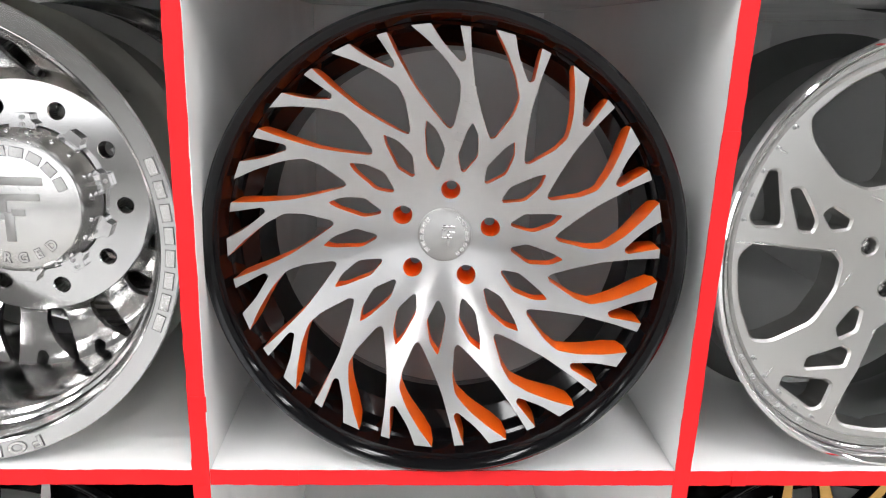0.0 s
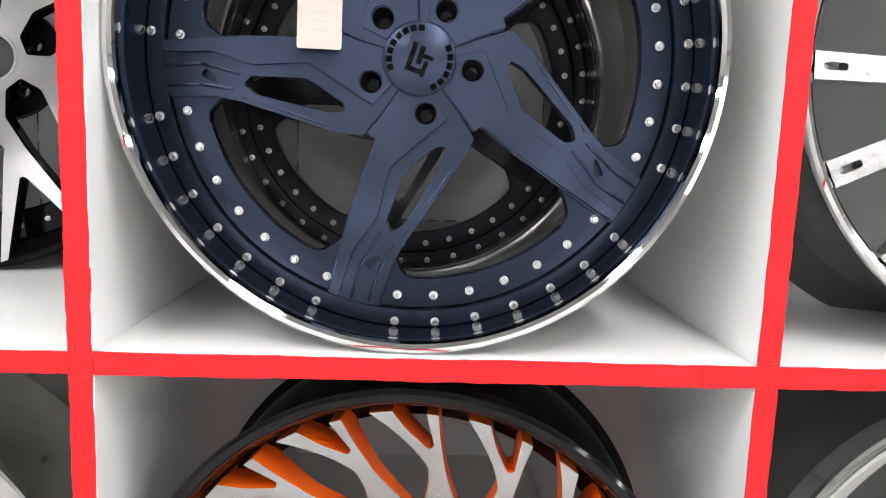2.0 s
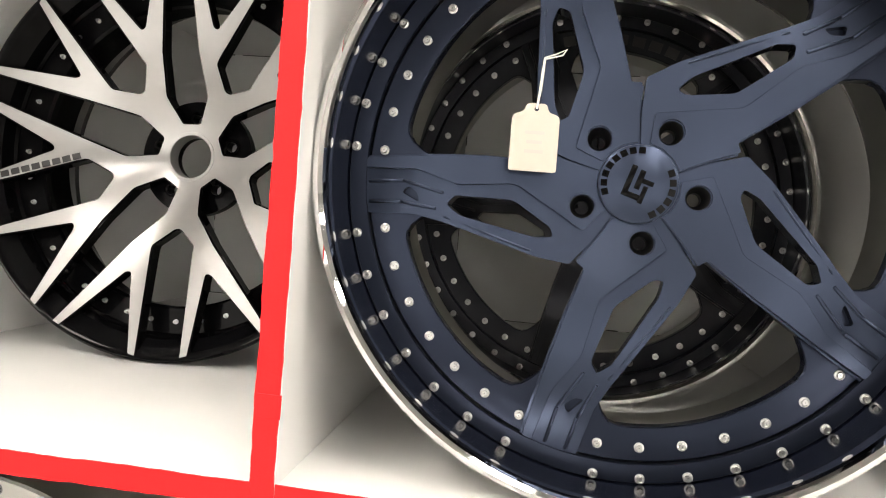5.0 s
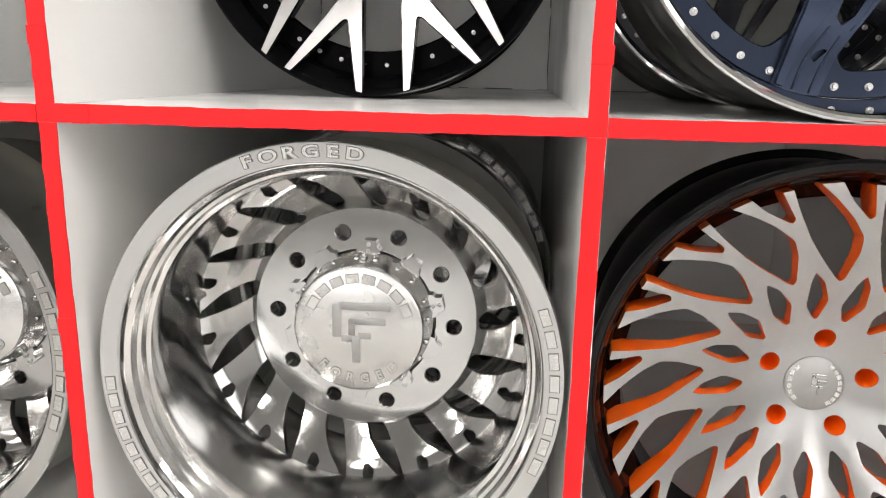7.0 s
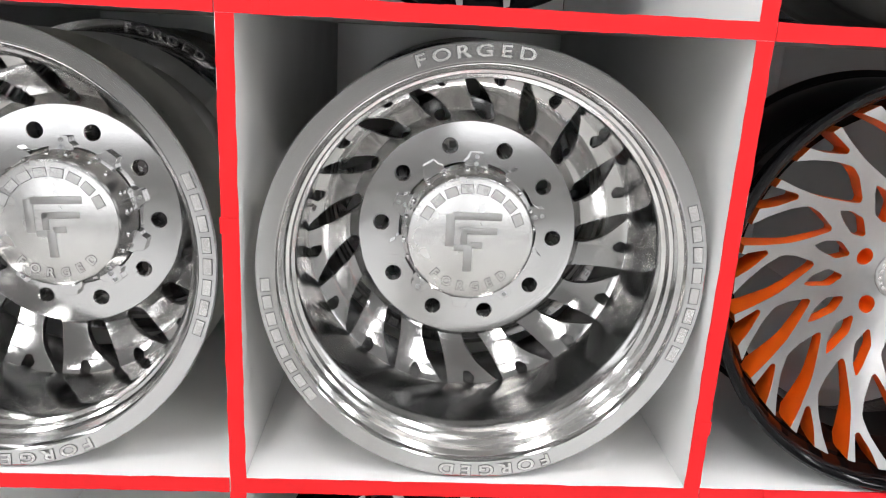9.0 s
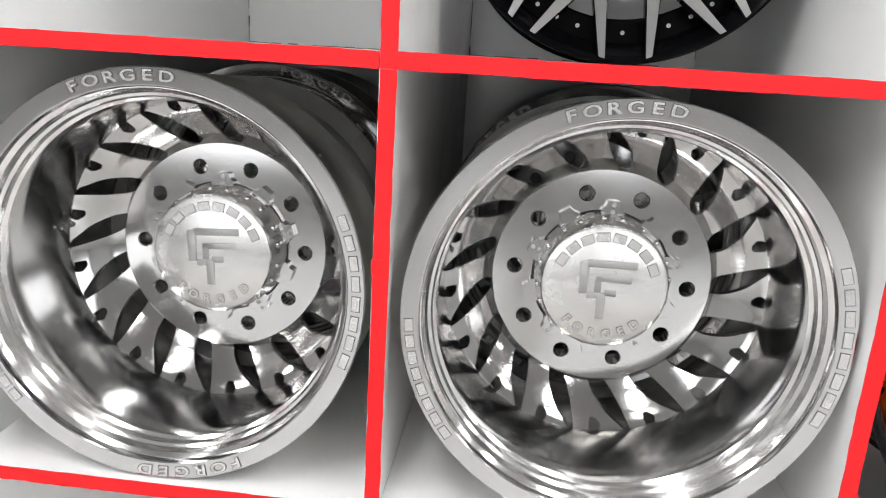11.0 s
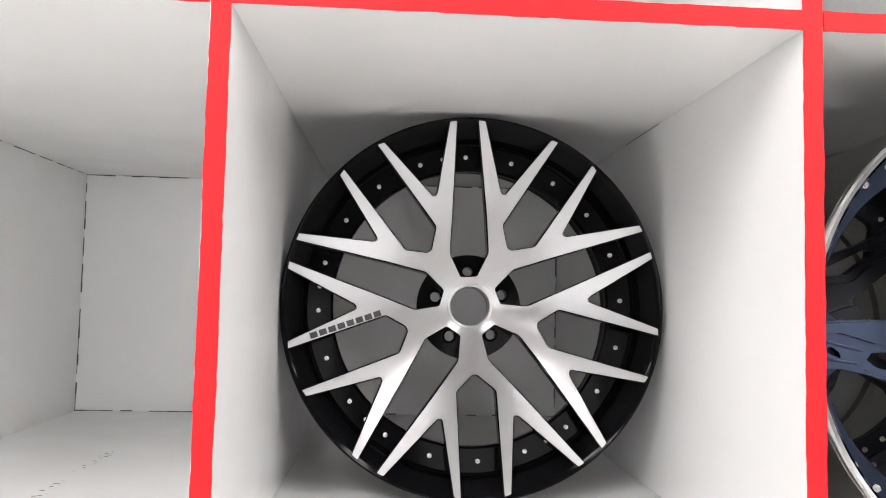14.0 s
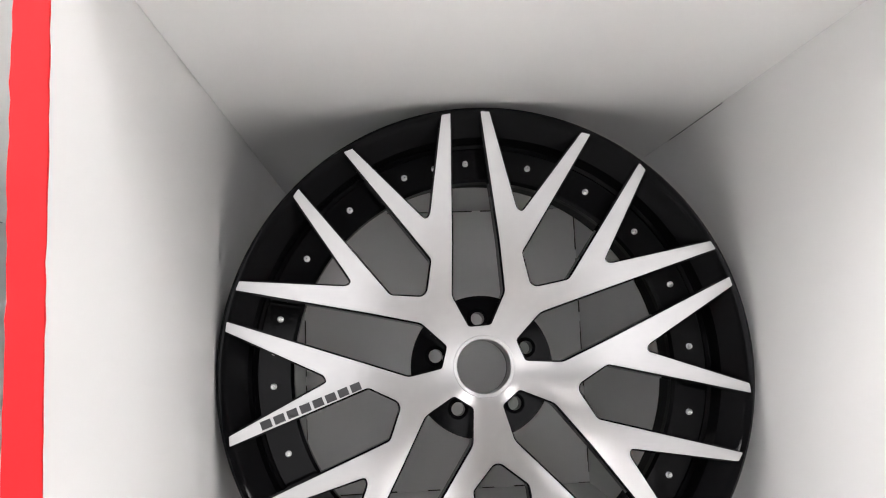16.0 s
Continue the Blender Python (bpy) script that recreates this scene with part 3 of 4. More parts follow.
def turbine_wheel(m):
    t = thing("directional_spoke_wheel", "forged wheel with machined swirling spokes, orange flanks and gloss black rim", "wheel", m=m)
    N, per = 17, 360 / 17
    prof = ramp((0.03, -0.122), (0.07, -0.120), (0.14, -0.090), (0.22, -0.052), (0.31, -0.020))
    thick = ramp((0.05, 0.03), (0.16, 0.026), (0.23, 0.040), (0.31, 0.068))
    unit = [(0.1655, 25.4, .002), (0.170, 27.5, .003), (0.195, 33.4, .01), (0.229, 38.4, .01), (0.275, 41.5, .01), (0.306, 42.6, .0008), (0.306, 45.2, .0008), (0.264, 42.7, .004), (0.259, 44.0, .004),
            (0.284, 49.6, .01), (0.3085, 52.5, .0008), (0.3085, 57.5, .0008), (0.287, 53.4, .01), (0.259, 48.0, .01), (0.234, 43.7, .006), (0.210, 43.0, .006), (0.170, 44.8, .003)]
    outline = []
    holes = []
    dia = [(0.180, 36.2, .003), (0.166, 37.9, .006), (0.126, 40.6, .006), (0.1035, 35.5, .003), (0.1035, 32.6, .003), (0.134, 27.6, .006), (0.164, 31.8, .006)]
    for k in range(N):
        outline += [(*pol(r, a + k * per), q) for r, a, q in unit]
        d = [(*pol(r, a + k * per), q) for r, a, q in dia]
        holes.append(rounded(d, [p[2] for p in d]))
    for k in range(5):
        p = pol(0.0715, 12.3 + 72 * k)
        holes.append(circle(p.x, p.y, 0.0148, 28))
    plate("spoke_face", [rounded(outline, [p[2] for p in outline])] + holes, prof, thick, 0.0007, [FACE, ORANGE], t, "turned aluminium face with orange flanks")
    for k in range(5):
        p = pol(0.0715, 12.3 + 72 * k)
        bm = lathe([(0.0146, -0.128), (0.0140, -0.150), (0.0085, -0.158), (0.0085, -0.175), (0.016, -0.175), (0.016, -0.150)], 24)
        bmesh.ops.translate(bm, verts=bm.verts, vec=(p.x, p.y, 0))
        part("lug_seat", bm, ORANGE, t)
    cap = part("center_cap", lathe([(0.0004, -0.1165), (0.038, -0.1165), (0.0415, -0.118), (0.0425, -0.130), (0.0004, -0.130)], 64, False), ENGRAVE, t, "round brushed aluminium center cap")
    bm = bmesh.new()
    for x0, x1, y0, y1 in ((-0.004, 0.016, 0.010, 0.016), (-0.004, 0.002, -0.002, 0.016), (0.004, 0.016, 0.002, 0.007), (0.004, 0.008, -0.016, 0.007), (-0.004, 0.012, -0.006, -0.002)):
        box(bm, x0, x1, y0, y1, -0.117, -0.1152, 0.0004)
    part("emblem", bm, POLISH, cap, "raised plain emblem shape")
    letters_on_arc("lettering", cap, 0.035, -0.1166, 60, -60, 8, 0.006, SATIN, depth=0.0008)
    letters_on_arc("lettering", cap, 0.035, -0.1166, 130, 230, 6, 0.006, SATIN, depth=0.0008)
    blocks_along("lettering", t, pol(0.232, 81.8), pol(0.140, 85.1), 8, 0.012, 0.75, prof, FACE, 0.0004, "faint engraved block lettering")
    R = 0.339
    part("rim_barrel", lathe([(R - 0.004, -0.014), (R, -0.007), (R - 0.001, -0.001), (R - 0.005, 0.003), (R - 0.011, 0.001), (R - 0.016, -0.004), (0.315, -0.022), (0.312, -0.045), (0.308, -0.049), (0.303, -0.075), (0.282, -0.095), (0.278, -0.18), (0.300, -0.22), (0.318, -0.29),
                              (0.331, -0.305), (0.3365, -0.312), (0.3365, -0.320), (0.332, -0.323), (0.328, -0.315), (0.325, -0.285), (0.320, -0.24), (0.296, -0.20), (0.296, -0.12), (0.318, -0.085), (0.322, -0.045), (0.330, -0.024)], 144), GLOSSBLACK, t, smooth=28)
    return t


def dually_wheel(m, name="dually_wheel"):
    t = thing(name, "polished aluminium dual rear truck wheel with deep dish and hub cap", "wheel", "polished truck wheels", m)
    R = 0.340
    # lip, stepped deep wall, back
    part("rim_lip", lathe([(R - 0.003, -0.010), (R, -0.004), (R - 0.002, 0.0), (0.3125, -0.0027), (0.3105, -0.0045), (0.309, -0.010), (0.3085, -0.0125), (0.3200, -0.0125), (0.330, -0.018)], 160), POLISH, t, "flat polished lip", smooth=24)
    part("rim_barrel", lathe([(0.3080, -0.0128), (0.302, -0.020), (0.3000, -0.036), (0.2955, -0.040), (0.2935, -0.052), (0.2885, -0.057),
                              (0.2870, -0.075), (0.289, -0.100), (0.2905, -0.150), (0.292, -0.235), (0.290, -0.262), (0.290, -0.40), (0.318, -0.43), (0.330, -0.44), (0.334, -0.445), (0.330, -0.452), (0.318, -0.45),
                              (0.297, -0.415), (0.297, -0.24), (0.300, -0.13), (0.312, -0.06), (0.321, -0.026), (0.318, -0.0128)], 160), DISHLIGHT, t, "polished deep dish, its brightness put into the colour", smooth=24)
    part("barrel_shell", lathe([(0.3262, -0.024), (0.3170, -0.042), (0.3155, -0.155), (0.322, -0.182), (0.3315, -0.198), (0.3335, -0.205), (0.331, -0.212), (0.318, -0.226), (0.307, -0.25), (0.304, -0.41), (0.3005, -0.41), (0.3010, -0.131), (0.3132, -0.061), (0.3238, -0.030)], 144), RAW, t, "dull unpolished outer barrel")
    prof = ramp((0.195, -0.322), (0.215, -0.320), (0.240, -0.292), (0.295, -0.247))
    N, per = 17, 360 / 17
    holes = []
    bl = [(0.293, 53.2, .002), (0.289, 50.4, .002), (0.260, 43.6, .012), (0.232, 38.8, .012), (0.2125, 37.0, .004), (0.2065, 39.8, .005), (0.2085, 43.4, .005), (0.219, 46.6, .008), (0.243, 49.8, .012), (0.273, 52.2, .01)]
    sm = [(0.291, 41.6, .003), (0.290, 37.9, .003), (0.272, 37.9, .004), (0.271, 40.0, .004), (0.281, 42.2, .003)]
    for k in range(N):
        for src in (bl, sm):
            d = [(*pol(r, a + k * per), q) for r, a, q in src]
            holes.append(rounded(d, [p[2] for p in d], 0.006))
    plate("spoke_disc", [circle(0, 0, 0.2935, 160), circle(0, 0, 0.196, 96)] + holes, prof, lambda r: 0.016, 0.0012, [POLISH, SATIN], t, "polished directional spoke disc")
    fl = []
    for k in range(10):
        p = pol(0.163, 104.5 - 36 * k)
        fl.append(circle(p.x, p.y, 0.0135, 24))
    plate("hub_flange", [circle(0, 0, 0.2055, 128), circle(0, 0, 0.1285, 80)] + fl, lambda r: -0.300, lambda r: 0.03, 0.0018, [POLISH, POLISH], t, "flat polished flange with ten bolt holes")
    part("hub_recess", lathe([(0.10, -0.3285), (0.136, -0.3285), (0.136, -0.3315), (0.10, -0.3315)], 64), RAW, t)
    # hub cap with clamps round it
    cap = part("hub_cap", lathe([(0.0004, -0.2345), (0.108, -0.2345), (0.1125, -0.2360), (0.1150, -0.240), (0.1158, -0.248), (0.1185, -0.262), (0.1270, -0.2985), (0.0004, -0.299)], 128, False), [SATIN], t, "round machined hub cap")
    letters_on_arc("lettering", cap, 0.091, -0.2348, 160, 15, 8, 0.015, SATIN, depth=0.0014, edge_shade=0.0011)
    arc_text("lettering", cap, "FORGED", 0.091, -0.2345, 218, 320, 0.022, SATIN, inward=True, wide=1.0, rim=0.075)
    bm = bmesh.new()
    for x0, x1, y0, y1 in ((-0.034, 0.055, 0.034, 0.048), (-0.046, -0.030, -0.016, 0.044), (-0.016, 0.048, 0.008, 0.020), (-0.018, -0.006, -0.012, 0.018), (0.000, 0.022, -0.018, -0.006), (-0.030, -0.010, -0.024, -0.012), (-0.012, 0.004, -0.062, -0.012)):
        box(bm, x0, x1, y0, y1, -0.236, -0.2330, 0.0009)
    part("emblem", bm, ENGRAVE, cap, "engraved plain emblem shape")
    for k in range(10):
        a = 86.5 - 36 * k
        mm = Matrix.Rotation(radians(a - 90), 4, "Z")
        tab = [mm @ Vector((x, y, 0)) for x, y in ((-0.023, 0.112), (-0.021, 0.132), (-0.0145, 0.137), (-0.012, 0.1485), (0.012, 0.1485), (0.0145, 0.137), (0.021, 0.132), (0.023, 0.112))]
        clamp = plate("hub_clamp", [rounded(tab, 0.002)], lambda r: -0.2865, lambda r: 0.013, 0.0012, [POLISH, POLISH], t)
        for sx in (-1, 1):
            bm = bmesh.new()
            box(bm, sx * 0.0165 - 0.0045, sx * 0.0165 + 0.0045, 0.108, 0.1225, -0.288, -0.262, 0.002, mm)
            part("rib", bm, POLISH, clamp)
        for r in (0.1415, 0.1285) if k % 2 == 0 else ():
            ob = new("bolt", SMALLBOLTS)
            ob.parent = clamp
            ob.matrix_basis = Matrix.Translation((*pol(r, a), -0.2860))
    for a0, a1, n in ((22, -24, 8), (-178, -140, 8)):
        letters_on_arc("lettering", t, 0.3255, -0.0008, a0, a1, n, 0.0125, SATIN, depth=0.0010, edge_shade=0.0010, tilt=6)
    for a0, a1 in ((112, 80), (-66, -100)):
        arc_text("lettering", t, "FORGED", 0.3255, -0.0010, a0, a1, 0.0235, SATIN, tilt=6)
    p = pol(0.284, 171)
    bm = lathe([(0.0035, -0.25), (0.0035, -0.225), (0.0026, -0.224), (0.0026, -0.212), (0.0004, -0.212)], 12, False)
    bmesh.ops.translate(bm, verts=bm.verts, vec=(p.x, p.y, 0))
    part("valve_stem", bm, SATIN, t)
    return t


def star_wheel(m, lip, label, name="five_spoke_wheel", paint=NAVY, dark=DARKNAVY, ringmat=RINGSHADE):
    t = thing(name, label, "wheel", "navy wheels in one bay", m)
    prof = ramp((0.03, -0.109), (0.06, -0.107), (0.10, -0.098), (0.20, -0.088), (0.27, -0.1005), (0.30, -0.1035))
    body = [(0.040, 91.0, .001), (0.076, 92.2, .002), (0.1115, 90.6, .003), (0.132, 76.8, .006), (0.209, 52.0, .004), (0.241, 48.2, .004), (0.2962, 46.3, .001), (0.2970, 42.0, .001), (0.2970, 38.0, .001),
            (0.2962, 33.8, .001), (0.224, 31.8, .008), (0.161, 29.4, .008), (0.1035, 26.2, .004), (0.1035, 19.9, .002), (0.076, 21.3, .002), (0.040, 20.2, .001), (0.040, 43, .004), (0.040, 67, .004)]
    h1 = [(0.1055, 72.8, .003), (0.121, 68.9, .006), (0.192, 50.6, .003), (0.204, 46.6, .003), (0.194, 44.1, .004), (0.132, 48.0, .006), (0.1025, 67.6, .004)]
    h2 = [(0.235, 45.2, .004), (0.255, 42.2, .004), (0.247, 40.6, .004), (0.236, 42.8, .004)]
    for k in range(5):
        loops = []
        for src in (body, h1, h2):
            d = [(*pol(r, a + 72 * k), q) for r, a, q in src]
            loops.append(rounded(d, [p[2] for p in d]))
        p = pol(0.063, 62.3 + 72 * k)
        loops.append(circle(p.x, p.y, 0.0125, 28))
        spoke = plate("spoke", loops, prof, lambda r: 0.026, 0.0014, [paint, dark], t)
        # raised lines along the spoke
        bm = bmesh.new()
        for (ra, aa), (rb, ab), w in (((0.133, 73), (0.209, 50.2), 0.0012), ((0.216, 47.5), (0.256, 44.6), 0.0018), ((0.256, 44.6), (0.294, 43.8), 0.0018), ((0.206, 43.2), (0.252, 39.3), 0.0018), ((0.252, 39.3), (0.294, 39.4), 0.0018)):
            a, b = pol(ra, aa + 72 * k), pol(rb, ab + 72 * k)
            za, zb = prof(ra), prof(rb)
            d = b - a
            mm = Matrix.Translation(((a.x + b.x) / 2, (a.y + b.y) / 2, (za + zb) / 2)) @ Matrix.Rotation(math.atan2(d.y, d.x), 4, "Z") @ Matrix.Rotation(-math.atan2(zb - za, d.length), 4, "Y")
            box(bm, -d.length / 2, d.length / 2, -w, w, -0.003, 0.0020, 0.0012, mm)
        part("spoke_ridge", bm, paint, spoke)
        step = [(0.0445, 79.0, .002), (0.076, 81.5, .003), (0.128, 40.5, .006), (0.190, 40.8, .005), (0.236, 36.4, .005), (0.2940, 36.6, .002), (0.2940, 34.4, .002), (0.224, 32.5, .006), (0.161, 30.2, .008), (0.1055, 27.0, .004), (0.1055, 21.0, .003), (0.076, 22.2, .002), (0.0445, 22.0, .002), (0.0445, 40, .002), (0.0445, 60, .002)]
        d = [(*pol(r, a + 72 * k), q) for r, a, q in step]
        plate("spoke_step", [rounded(d, [q[2] for q in d]), circle(p.x, p.y, 0.0135, 28)], lambda r: prof(r) + 0.0035 + 0.035 * (r - 0.05), lambda r: 0.008 + 0.035 * (r - 0.05), 0.0022, [paint, paint], spoke, "raised band along the spoke")
        bm = lathe([(0.0123, -0.105), (0.0118, -0.128), (0.0075, -0.134), (0.0075, -0.15), (0.014, -0.15), (0.014, -0.128)], 24)
        bmesh.ops.translate(bm, verts=bm.verts, vec=(p.x, p.y, 0))
        part("lug_seat", bm, SATINBLACK, t)
    inner = []
    for k in range(5):
        inner += [(*pol(r, a + 72 * k), q) for r, a, q in ((0.212, 33.5, .004), (0.212, 46.5, .004), (0.258, 51.0, .022), (0.2585, 57.0, .02), (0.2590, 63, .02), (0.2590, 69, .02), (0.2590, 75, .02), (0.2590, 81, .02), (0.2590, 87, .02), (0.2590, 93, .02), (0.258, 100.5, .022))]
    plate("bolt_ring", [circle(0, 0, 0.2952, 160), rounded(inner, [p[2] for p in inner])], lambda r: -0.1080, lambda r: 0.016, 0.0014, [ringmat, dark], t)
    plate("hub", [circle(0, 0, 0.092, 64)] + [circle(*pol(0.063, 62.3 + 72 * k), 0.0128, 28) for k in range(5)], lambda r: -0.118, lambda r: 0.022, 0.0, [paint, paint], t)
    cap = part("center_cap", lathe([(0.0004, -0.102), (0.0385, -0.102), (0.0415, -0.1035), (0.043, -0.112), (0.0004, -0.114)], 64, False), paint, t, "round navy center cap")
    bm = bmesh.new()
    for x0, x1, y0, y1 in ((-0.013, -0.007, -0.012, 0.017), (-0.013, 0.006, -0.017, -0.011), (-0.003, 0.003, -0.006, 0.015), (0.003, 0.015, 0.002, 0.007), (0.006, 0.011, -0.019, 0.0)):
        box(bm, x0, x1, y0, y1, -0.1025, -0.0995, 0.0006, Matrix.Rotation(radians(-18), 4, "Z"))
    part("emblem", bm, BLACK, cap, "glossy black raised emblem shape")
    letters_on_arc("lettering", cap, 0.0355, -0.1022, 205, 80, 8, 0.0068, BLACK, depth=0.0012)
    letters_on_arc("lettering", cap, 0.0355, -0.1022, -70, 30, 6, 0.0068, BLACK, depth=0.0012)
    part("clamp_ring", lathe([(0.2962, -0.122), (0.2962, -0.1045), (0.2975, -0.1028), (0.3160, -0.1022), (0.3172, -0.105), (0.3172, -0.122)], 144), ringmat, t)
    skip = {int(((39.5 + 72 * k) - 5.2) / 9 + 0.5) % 40 for k in range(5)}
    bolt_ring(t, 0.280, -0.1080, 40, 5.2, skip=skip | {6, 7, 8, 9, 10, 11})
    bolt_ring(t, 0.3115, -0.1022, 40, 5.2, skip=skip)
    letters_on_arc("lettering", t, 0.278, -0.1083, 105, 57, 8, 0.017, SATINBLACK, depth=0.0008)
    part("outer_lip", lathe([(0.3215, -0.014), (0.3245, -0.009), (0.3245, -0.003), (0.322, 0.001), (0.3175, 0.0015), (0.3135, -0.002), (0.3120, -0.007), (0.3135, -0.011), (0.3140, -0.018), (0.3155, -0.022), (0.3165, -0.040), (0.3200, -0.040), (0.3200, -0.024)], 160), lip, t, "polished stepped lip", smooth=24)
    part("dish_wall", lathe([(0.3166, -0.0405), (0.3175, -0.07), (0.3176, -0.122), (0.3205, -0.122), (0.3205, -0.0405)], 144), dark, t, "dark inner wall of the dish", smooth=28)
    part("barrel_shell", lathe([(0.3236, -0.0165), (0.3222, -0.028), (0.3220, -0.125), (0.3215, -0.165), (0.3120, -0.19), (0.3105, -0.25), (0.3165, -0.30), (0.3200, -0.345), (0.3240, -0.352), (0.3240, -0.360), (0.3200, -0.362), (0.3180, -0.355), (0.3170, -0.335), (0.3205, -0.332), (0.3207, -0.33), (0.3085, -0.25), (0.3100, -0.185), (0.3209, -0.160), (0.3209, -0.0165)], 144), DULLRAW, t, "bare metal outside of the barrel", smooth=28)
    part("rim_barrel", lathe([(0.316, -0.124), (0.290, -0.124), (0.264, -0.126), (0.266, -0.145), (0.268, -0.22), (0.288, -0.25), (0.302, -0.29), (0.315, -0.32), (0.319, -0.326), (0.315, -0.332), (0.304, -0.312), (0.300, -0.27), (0.297, -0.215), (0.303, -0.185), (0.313, -0.165), (0.317, -0.128)], 144), RAW, t, "bare metal barrel", smooth=28)
    return t


def slotted_wheel(m):
    t = thing("slotted_spoke_wheel", "brushed silver five-spoke wheel with slotted spokes and chrome lip", "wheel", m=m)
    prof = ramp((0.03, -0.055), (0.08, -0.052), (0.2, -0.03), (0.30, -0.028))
    holes = []
    for k in range(5):
        s = 72 * k
        win = [(0.291, 180.5, .012), (0.270, 176.5, .006), (0.200, 178.0, .01), (0.132, 180.5, .006), (0.116, 189.0, .008), (0.136, 206.0, .012), (0.190, 213.5, .012), (0.262, 211.0, .012), (0.287, 207.5, .008), (0.291, 194, .02)]
        w1 = [(0.288, 154.5, .005), (0.276, 153.2, .004), (0.238, 166.7, .005), (0.238, 169.6, .004), (0.276, 171.0, .006), (0.287, 168.5, .006)]
        w2 = [(0.243, 156.4, .005), (0.229, 154.3, .005), (0.180, 164.0, .005), (0.180, 169.2, .005), (0.203, 169.9, .006)]
        w3 = [(0.173, 159.5, .005), (0.163, 154.6, .005), (0.120, 155.3, .005), (0.118, 162.1, .004), (0.146, 166.4, .006)]
        for src in (win, w1, w2, w3):
            d = [(*pol(r, a + s), q) for r, a, q in src]
            holes.append(rounded(d, [p[2] for p in d]))
        p = pol(0.068, 174 + s)
        holes.append(circle(p.x, p.y, 0.0125, 24))
    plate("spoke_face", [circle(0, 0, 0.306, 160)] + holes, prof, lambda r: 0.048, 0.0040, [SILVER, SILVER], t, "brushed silver slotted face")
    for k in range(5):
        a0 = 174 + 72 * k
        bm = bmesh.new()
        for (ra, aa), (rb, ab) in (((0.30, 148.5), (0.10, 128.0)), ((0.30, 176.3), (0.13, 178.5))):
            a, b = pol(ra, aa + 72 * k), pol(rb, ab + 72 * k)
            d = b - a
            mm = Matrix.Translation(((a.x + b.x) / 2, (a.y + b.y) / 2, (prof(ra) + prof(rb)) / 2)) @ Matrix.Rotation(math.atan2(d.y, d.x), 4, "Z") @ Matrix.Rotation(-math.atan2(prof(rb) - prof(ra), d.length), 4, "Y")
            box(bm, -d.length / 2, d.length / 2, -0.0016, 0.0016, -0.004, 0.0016, 0.001, mm)
        part("spoke_ridge", bm, SATIN, t)
        p = pol(0.068, a0)
        bm = lathe([(0.0124, -0.054), (0.0120, -0.075), (0.008, -0.08), (0.008, -0.095), (0.014, -0.095), (0.014, -0.075)], 24)
        bmesh.ops.translate(bm, verts=bm.verts, vec=(p.x, p.y, 0))
        part("lug_seat", bm, SATIN, t)
    part("center_cap", lathe([(0.0004, -0.046), (0.034, -0.046), (0.038, -0.050), (0.0385, -0.06), (0.0004, -0.06)], 48, False), SATIN, t)
    for k in range(5):
        for i in range(5):
            for r, z, me in ((0.2975, -0.0278, SMALLBOLTS), (0.3125, -0.031, SMALLBOLTS)):
                a = 72 * k + 213 + i * 7.2 + (-2 if r > 0.3 else 0)
                ob = new("bolt", me)
                ob.parent = t
                ob.matrix_basis = Matrix.Translation((*pol(r, a), z))
    part("clamp_ring", lathe([(0.3065, -0.05), (0.3065, -0.033), (0.319, -0.031), (0.3195, -0.05)], 128), SATIN, t)
    R = 0.338
    part("outer_lip", lathe([(R - 0.003, -0.012), (R, -0.006), (R - 0.002, 0.0), (R - 0.006, 0.002), (R - 0.010, -0.001), (0.3235, -0.008), (0.3215, -0.012), (0.3200, -0.03), (0.3200, -0.06), (0.324, -0.06), (0.326, -0.028)], 160), CHROME, t, "thin mirror chrome lip", smooth=24)
    part("rim_barrel", lathe([(0.3195, -0.058), (0.290, -0.06), (0.288, -0.09), (0.285, -0.18), (0.30, -0.22), (0.322, -0.27), (0.334, -0.285), (0.337, -0.29), (0.334, -0.297), (0.318, -0.285), (0.304, -0.24), (0.292, -0.19), (0.296, -0.09), (0.322, -0.06)], 144), GREYBARREL, t, "dark grey painted barrel", smooth=28)
    return t


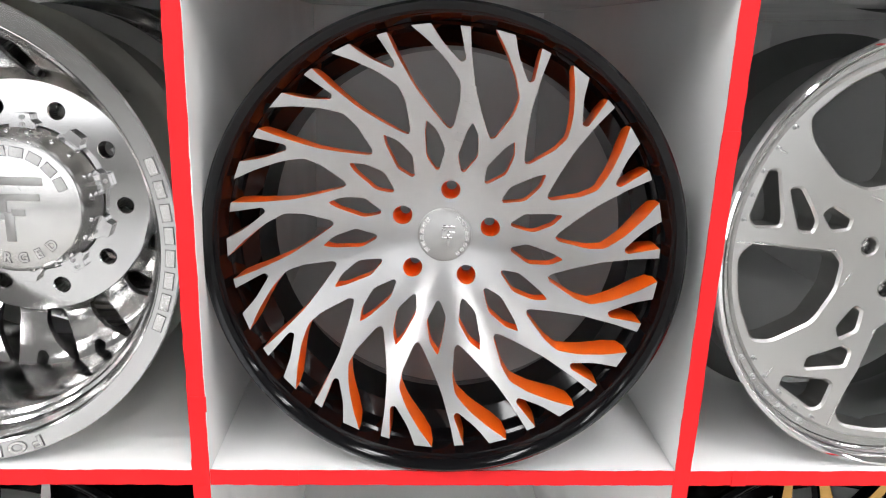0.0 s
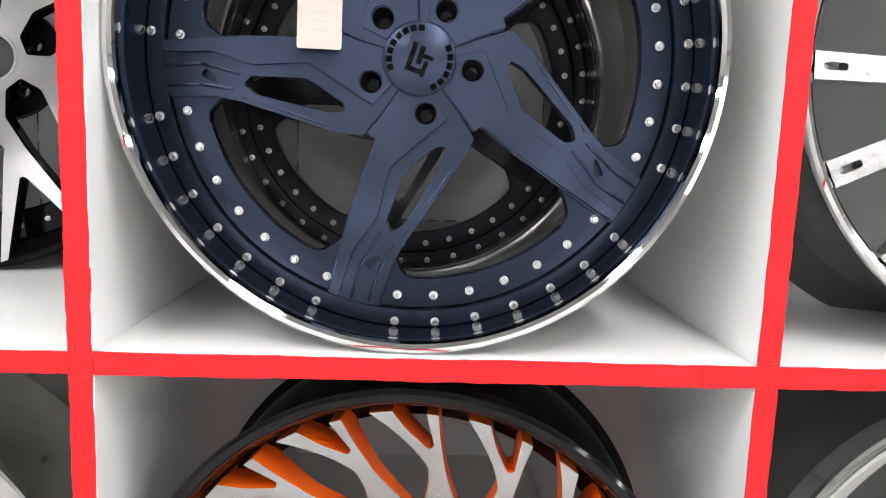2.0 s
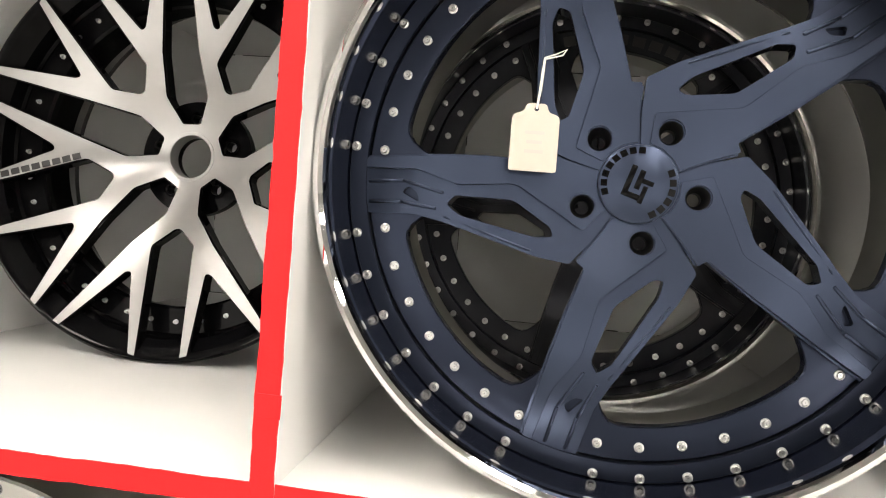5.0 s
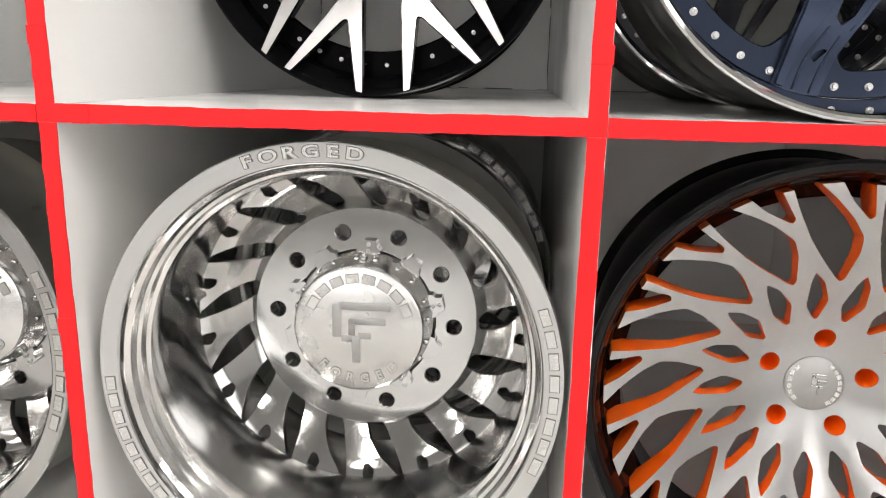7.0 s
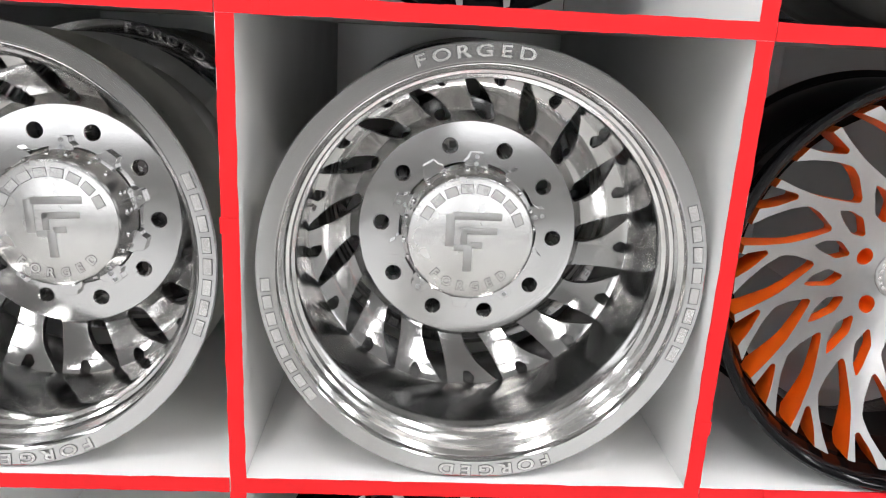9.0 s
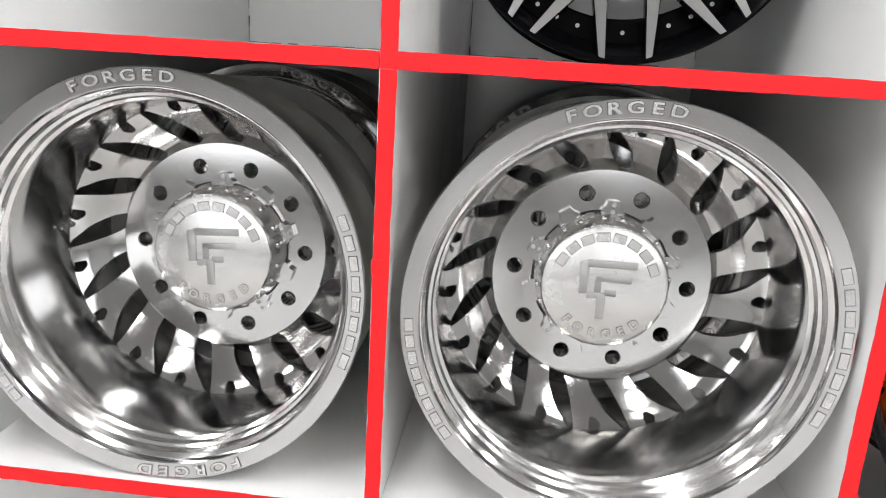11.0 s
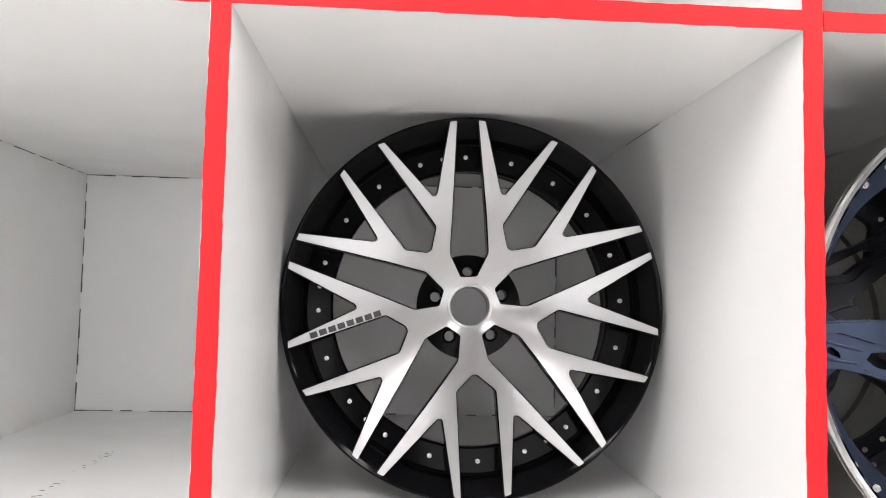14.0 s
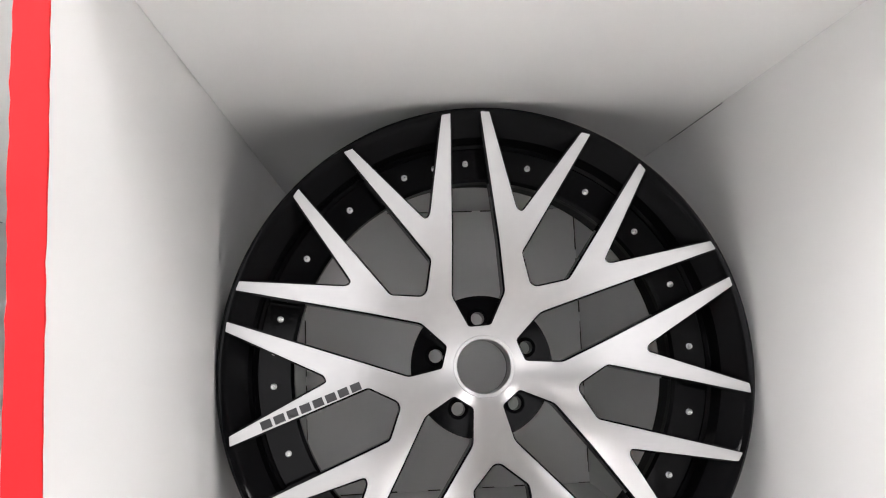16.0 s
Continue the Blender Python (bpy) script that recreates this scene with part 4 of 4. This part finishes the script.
def bar_wheel(m):
    t = thing("bar_spoke_wheel", "chrome wheel with straight flat bar spokes and thin polished lip", "wheel", m=m)
    R = 0.333
    part("outer_lip", lathe([(R - 0.003, -0.014), (R, -0.008), (R - 0.001, -0.001), (R - 0.005, 0.002), (R - 0.010, 0.0), (R - 0.012, -0.006), (0.3165, -0.010), (0.3135, -0.018), (0.3120, -0.024), (0.311, -0.05), (0.316, -0.05), (0.322, -0.02)], 160), CHROME, t, "stepped mirror chrome lip", smooth=24)
    for k in range(15):
        a = 179.5 + 24 * k
        bm = bmesh.new()
        mm = Matrix.Rotation(radians(a), 4, "Z")
        loop = [(0.06, -0.013), (0.311, -0.0165), (0.311, 0.0165), (0.06, 0.013)]
        c = math.cos(radians(a)), math.sin(radians(a))
        rot = lambda p: Vector((c[0] * p[0] - c[1] * p[1], c[1] * p[0] + c[0] * p[1]))
        slot = rounded([(0.270, -0.0045), (0.300, -0.0045), (0.300, 0.0045), (0.270, 0.0045)], 0.004)
        sp = plate("spoke", [rounded([rot(p) for p in loop], 0.001), [rot(p) for p in slot]], lambda r: -0.016 - (0.311 - r) * 0.10, lambda r: 0.022, 0.0012, [ROUGHCHROME, CHROME], t)
        p = pol(0.294, a)
        ob = new("bolt", SMALLBOLTS)
        ob.parent = sp
        ob.matrix_basis = Matrix.Translation((p.x, p.y, -0.03))
    part("hub", lathe([(0.0004, -0.030), (0.075, -0.032), (0.085, -0.038), (0.088, -0.075), (0.0004, -0.08)], 64, False), CHROME, t)
    part("rim_barrel", lathe([(0.3115, -0.045), (0.298, -0.05), (0.290, -0.09), (0.285, -0.18), (0.30, -0.22), (0.318, -0.27), (0.329, -0.285), (0.332, -0.29), (0.329, -0.297), (0.314, -0.285), (0.304, -0.24), (0.292, -0.19), (0.298, -0.09), (0.316, -0.05)], 144), GREYBARREL, t, "grey painted barrel", smooth=28)
    return t


FL1, FL2, FL3 = ZS[2] + T, ZS[1] + T, ZS[0] + T


def stand(cx, cy, R, lean, yaw, floor, spin=0.0):
    return wheel_pose(cx, cy, floor + R * math.cos(radians(lean)) + 0.0006, lean, yaw, spin)


mesh = mesh_wheel(stand(-0.367, 0.458, 0.3475, 3.6, 0.4, FL1), FACE, "black and machined silver mesh-spoke wheel standing deep in a bay")
turbine_wheel(stand(0.3445, 0.009, 0.340, 2.8, -5.0, FL2))
dually = dually_wheel(stand(-0.358, 0.025, 0.340, 1.8, 0.7, FL2))
copy_thing(dually, stand(-1.095, 0.030, 0.340, 2.5, 1.0, FL2, 3))
copy_thing(dually, stand(-0.352, 0.56, 0.340, 1.5, 0, FL2, 40))
copy_thing(dually, stand(-1.09, 0.56, 0.340, 1.5, 0, FL2, -25))
navy = star_wheel(stand(0.3368, 0.022, 0.3245, 1.2, -2.5, FL1), CHROME, "satin navy five-spoke wheel with bolted ring and chrome lip")
back_navy = star_wheel(stand(0.332, 0.50, 0.3245, 2.0, 0, FL1, 2), CHROME, "five-spoke wheel in darkened navy standing behind another in the same bay", "rear_five_spoke_wheel", REARNAVY, REARNAVY, REARNAVY)
slotted_wheel(stand(1.079, 0.036, 0.338, 3.5, 3.8, FL2))
bar_wheel(stand(1.108, 0.068, 0.333, 6.0, -3.0, FL1))
mesh_wheel(stand(-0.38, 0.05, 0.3475, 4, 0, FL3, 20), FACE, "black and machined silver wheel in a low bay", bolts=False, name="low_mesh_wheel")
mesh_wheel(stand(1.06, 0.06, 0.3475, 4, 0, FL3, 12), GOLD, "black and gold mesh-spoke wheel in a low bay", bolts=False, name="gold_mesh_wheel")


# ---- price tag ----
def price_tag():
    top = Vector((0.229, 0.098, 0.402))
    t = thing("price_tag", "cream paper price tag on white string, hanging on the navy wheel", "price tag", m=Matrix.Translation(top) @ pose(0, 0, 0, 90 - 9, 0, 2.5))
    w, h = 0.0245, 0.066
    loop = [(-0.010, 0.006), (0.010, 0.006), (0.013, -0.003), (0.0225, -0.006), (w, -0.010), (w, -h), (-w, -h), (-w, -0.010), (-0.0225, -0.006), (-0.013, -0.003)]
    plate("card", [rounded(loop, 0.003), circle(0, 0.0, 0.0024, 16)], lambda r: 0.0006, lambda r: 0.0008, 0.0, [PAPER, PAPER], t)
    for i, w1 in enumerate((0.020, 0.016, 0.019)):
        bm = bmesh.new()
        box(bm, -w1 / 2, w1 / 2, -0.027 - i * 0.010, -0.0235 - i * 0.010, 0.0004, 0.0008)
        part("faint_mark", bm, INK, t, smooth=0)
    cu = bpy.data.curves.new("string", "CURVE")
    cu.dimensions, cu.bevel_depth, cu.bevel_resolution = "3D", 0.0009, 1
    for pts in ([(0, 0.0, 0.001), (0.0015, 0.02, 0.006), (0.003, 0.042, 0.010), (0.004, 0.052, 0.010)], [(0.004, 0.052, 0.010), (0.014, 0.055, 0.012), (0.026, 0.062, 0.010), (0.022, 0.056, 0.009), (0.004, 0.050, 0.011)], [(0, 0, 0.001), (0.003, 0.02, 0.004), (0.0045, 0.05, 0.009)]):
        sp = cu.splines.new("POLY")
        sp.points.add(len(pts) - 1)
        for p, c in zip(sp.points, pts):
            p.co = (*c, 1)
    ob = bpy.data.objects.new("string", cu)
    scene.collection.objects.link(ob)
    bpy.context.view_layer.update()
    me = bpy.data.meshes.new_from_object(ob.evaluated_get(bpy.context.evaluated_depsgraph_get()))
    bpy.data.objects.remove(ob)
    link_mesh("string", me, STRING, t, "twisted white string")


price_tag()
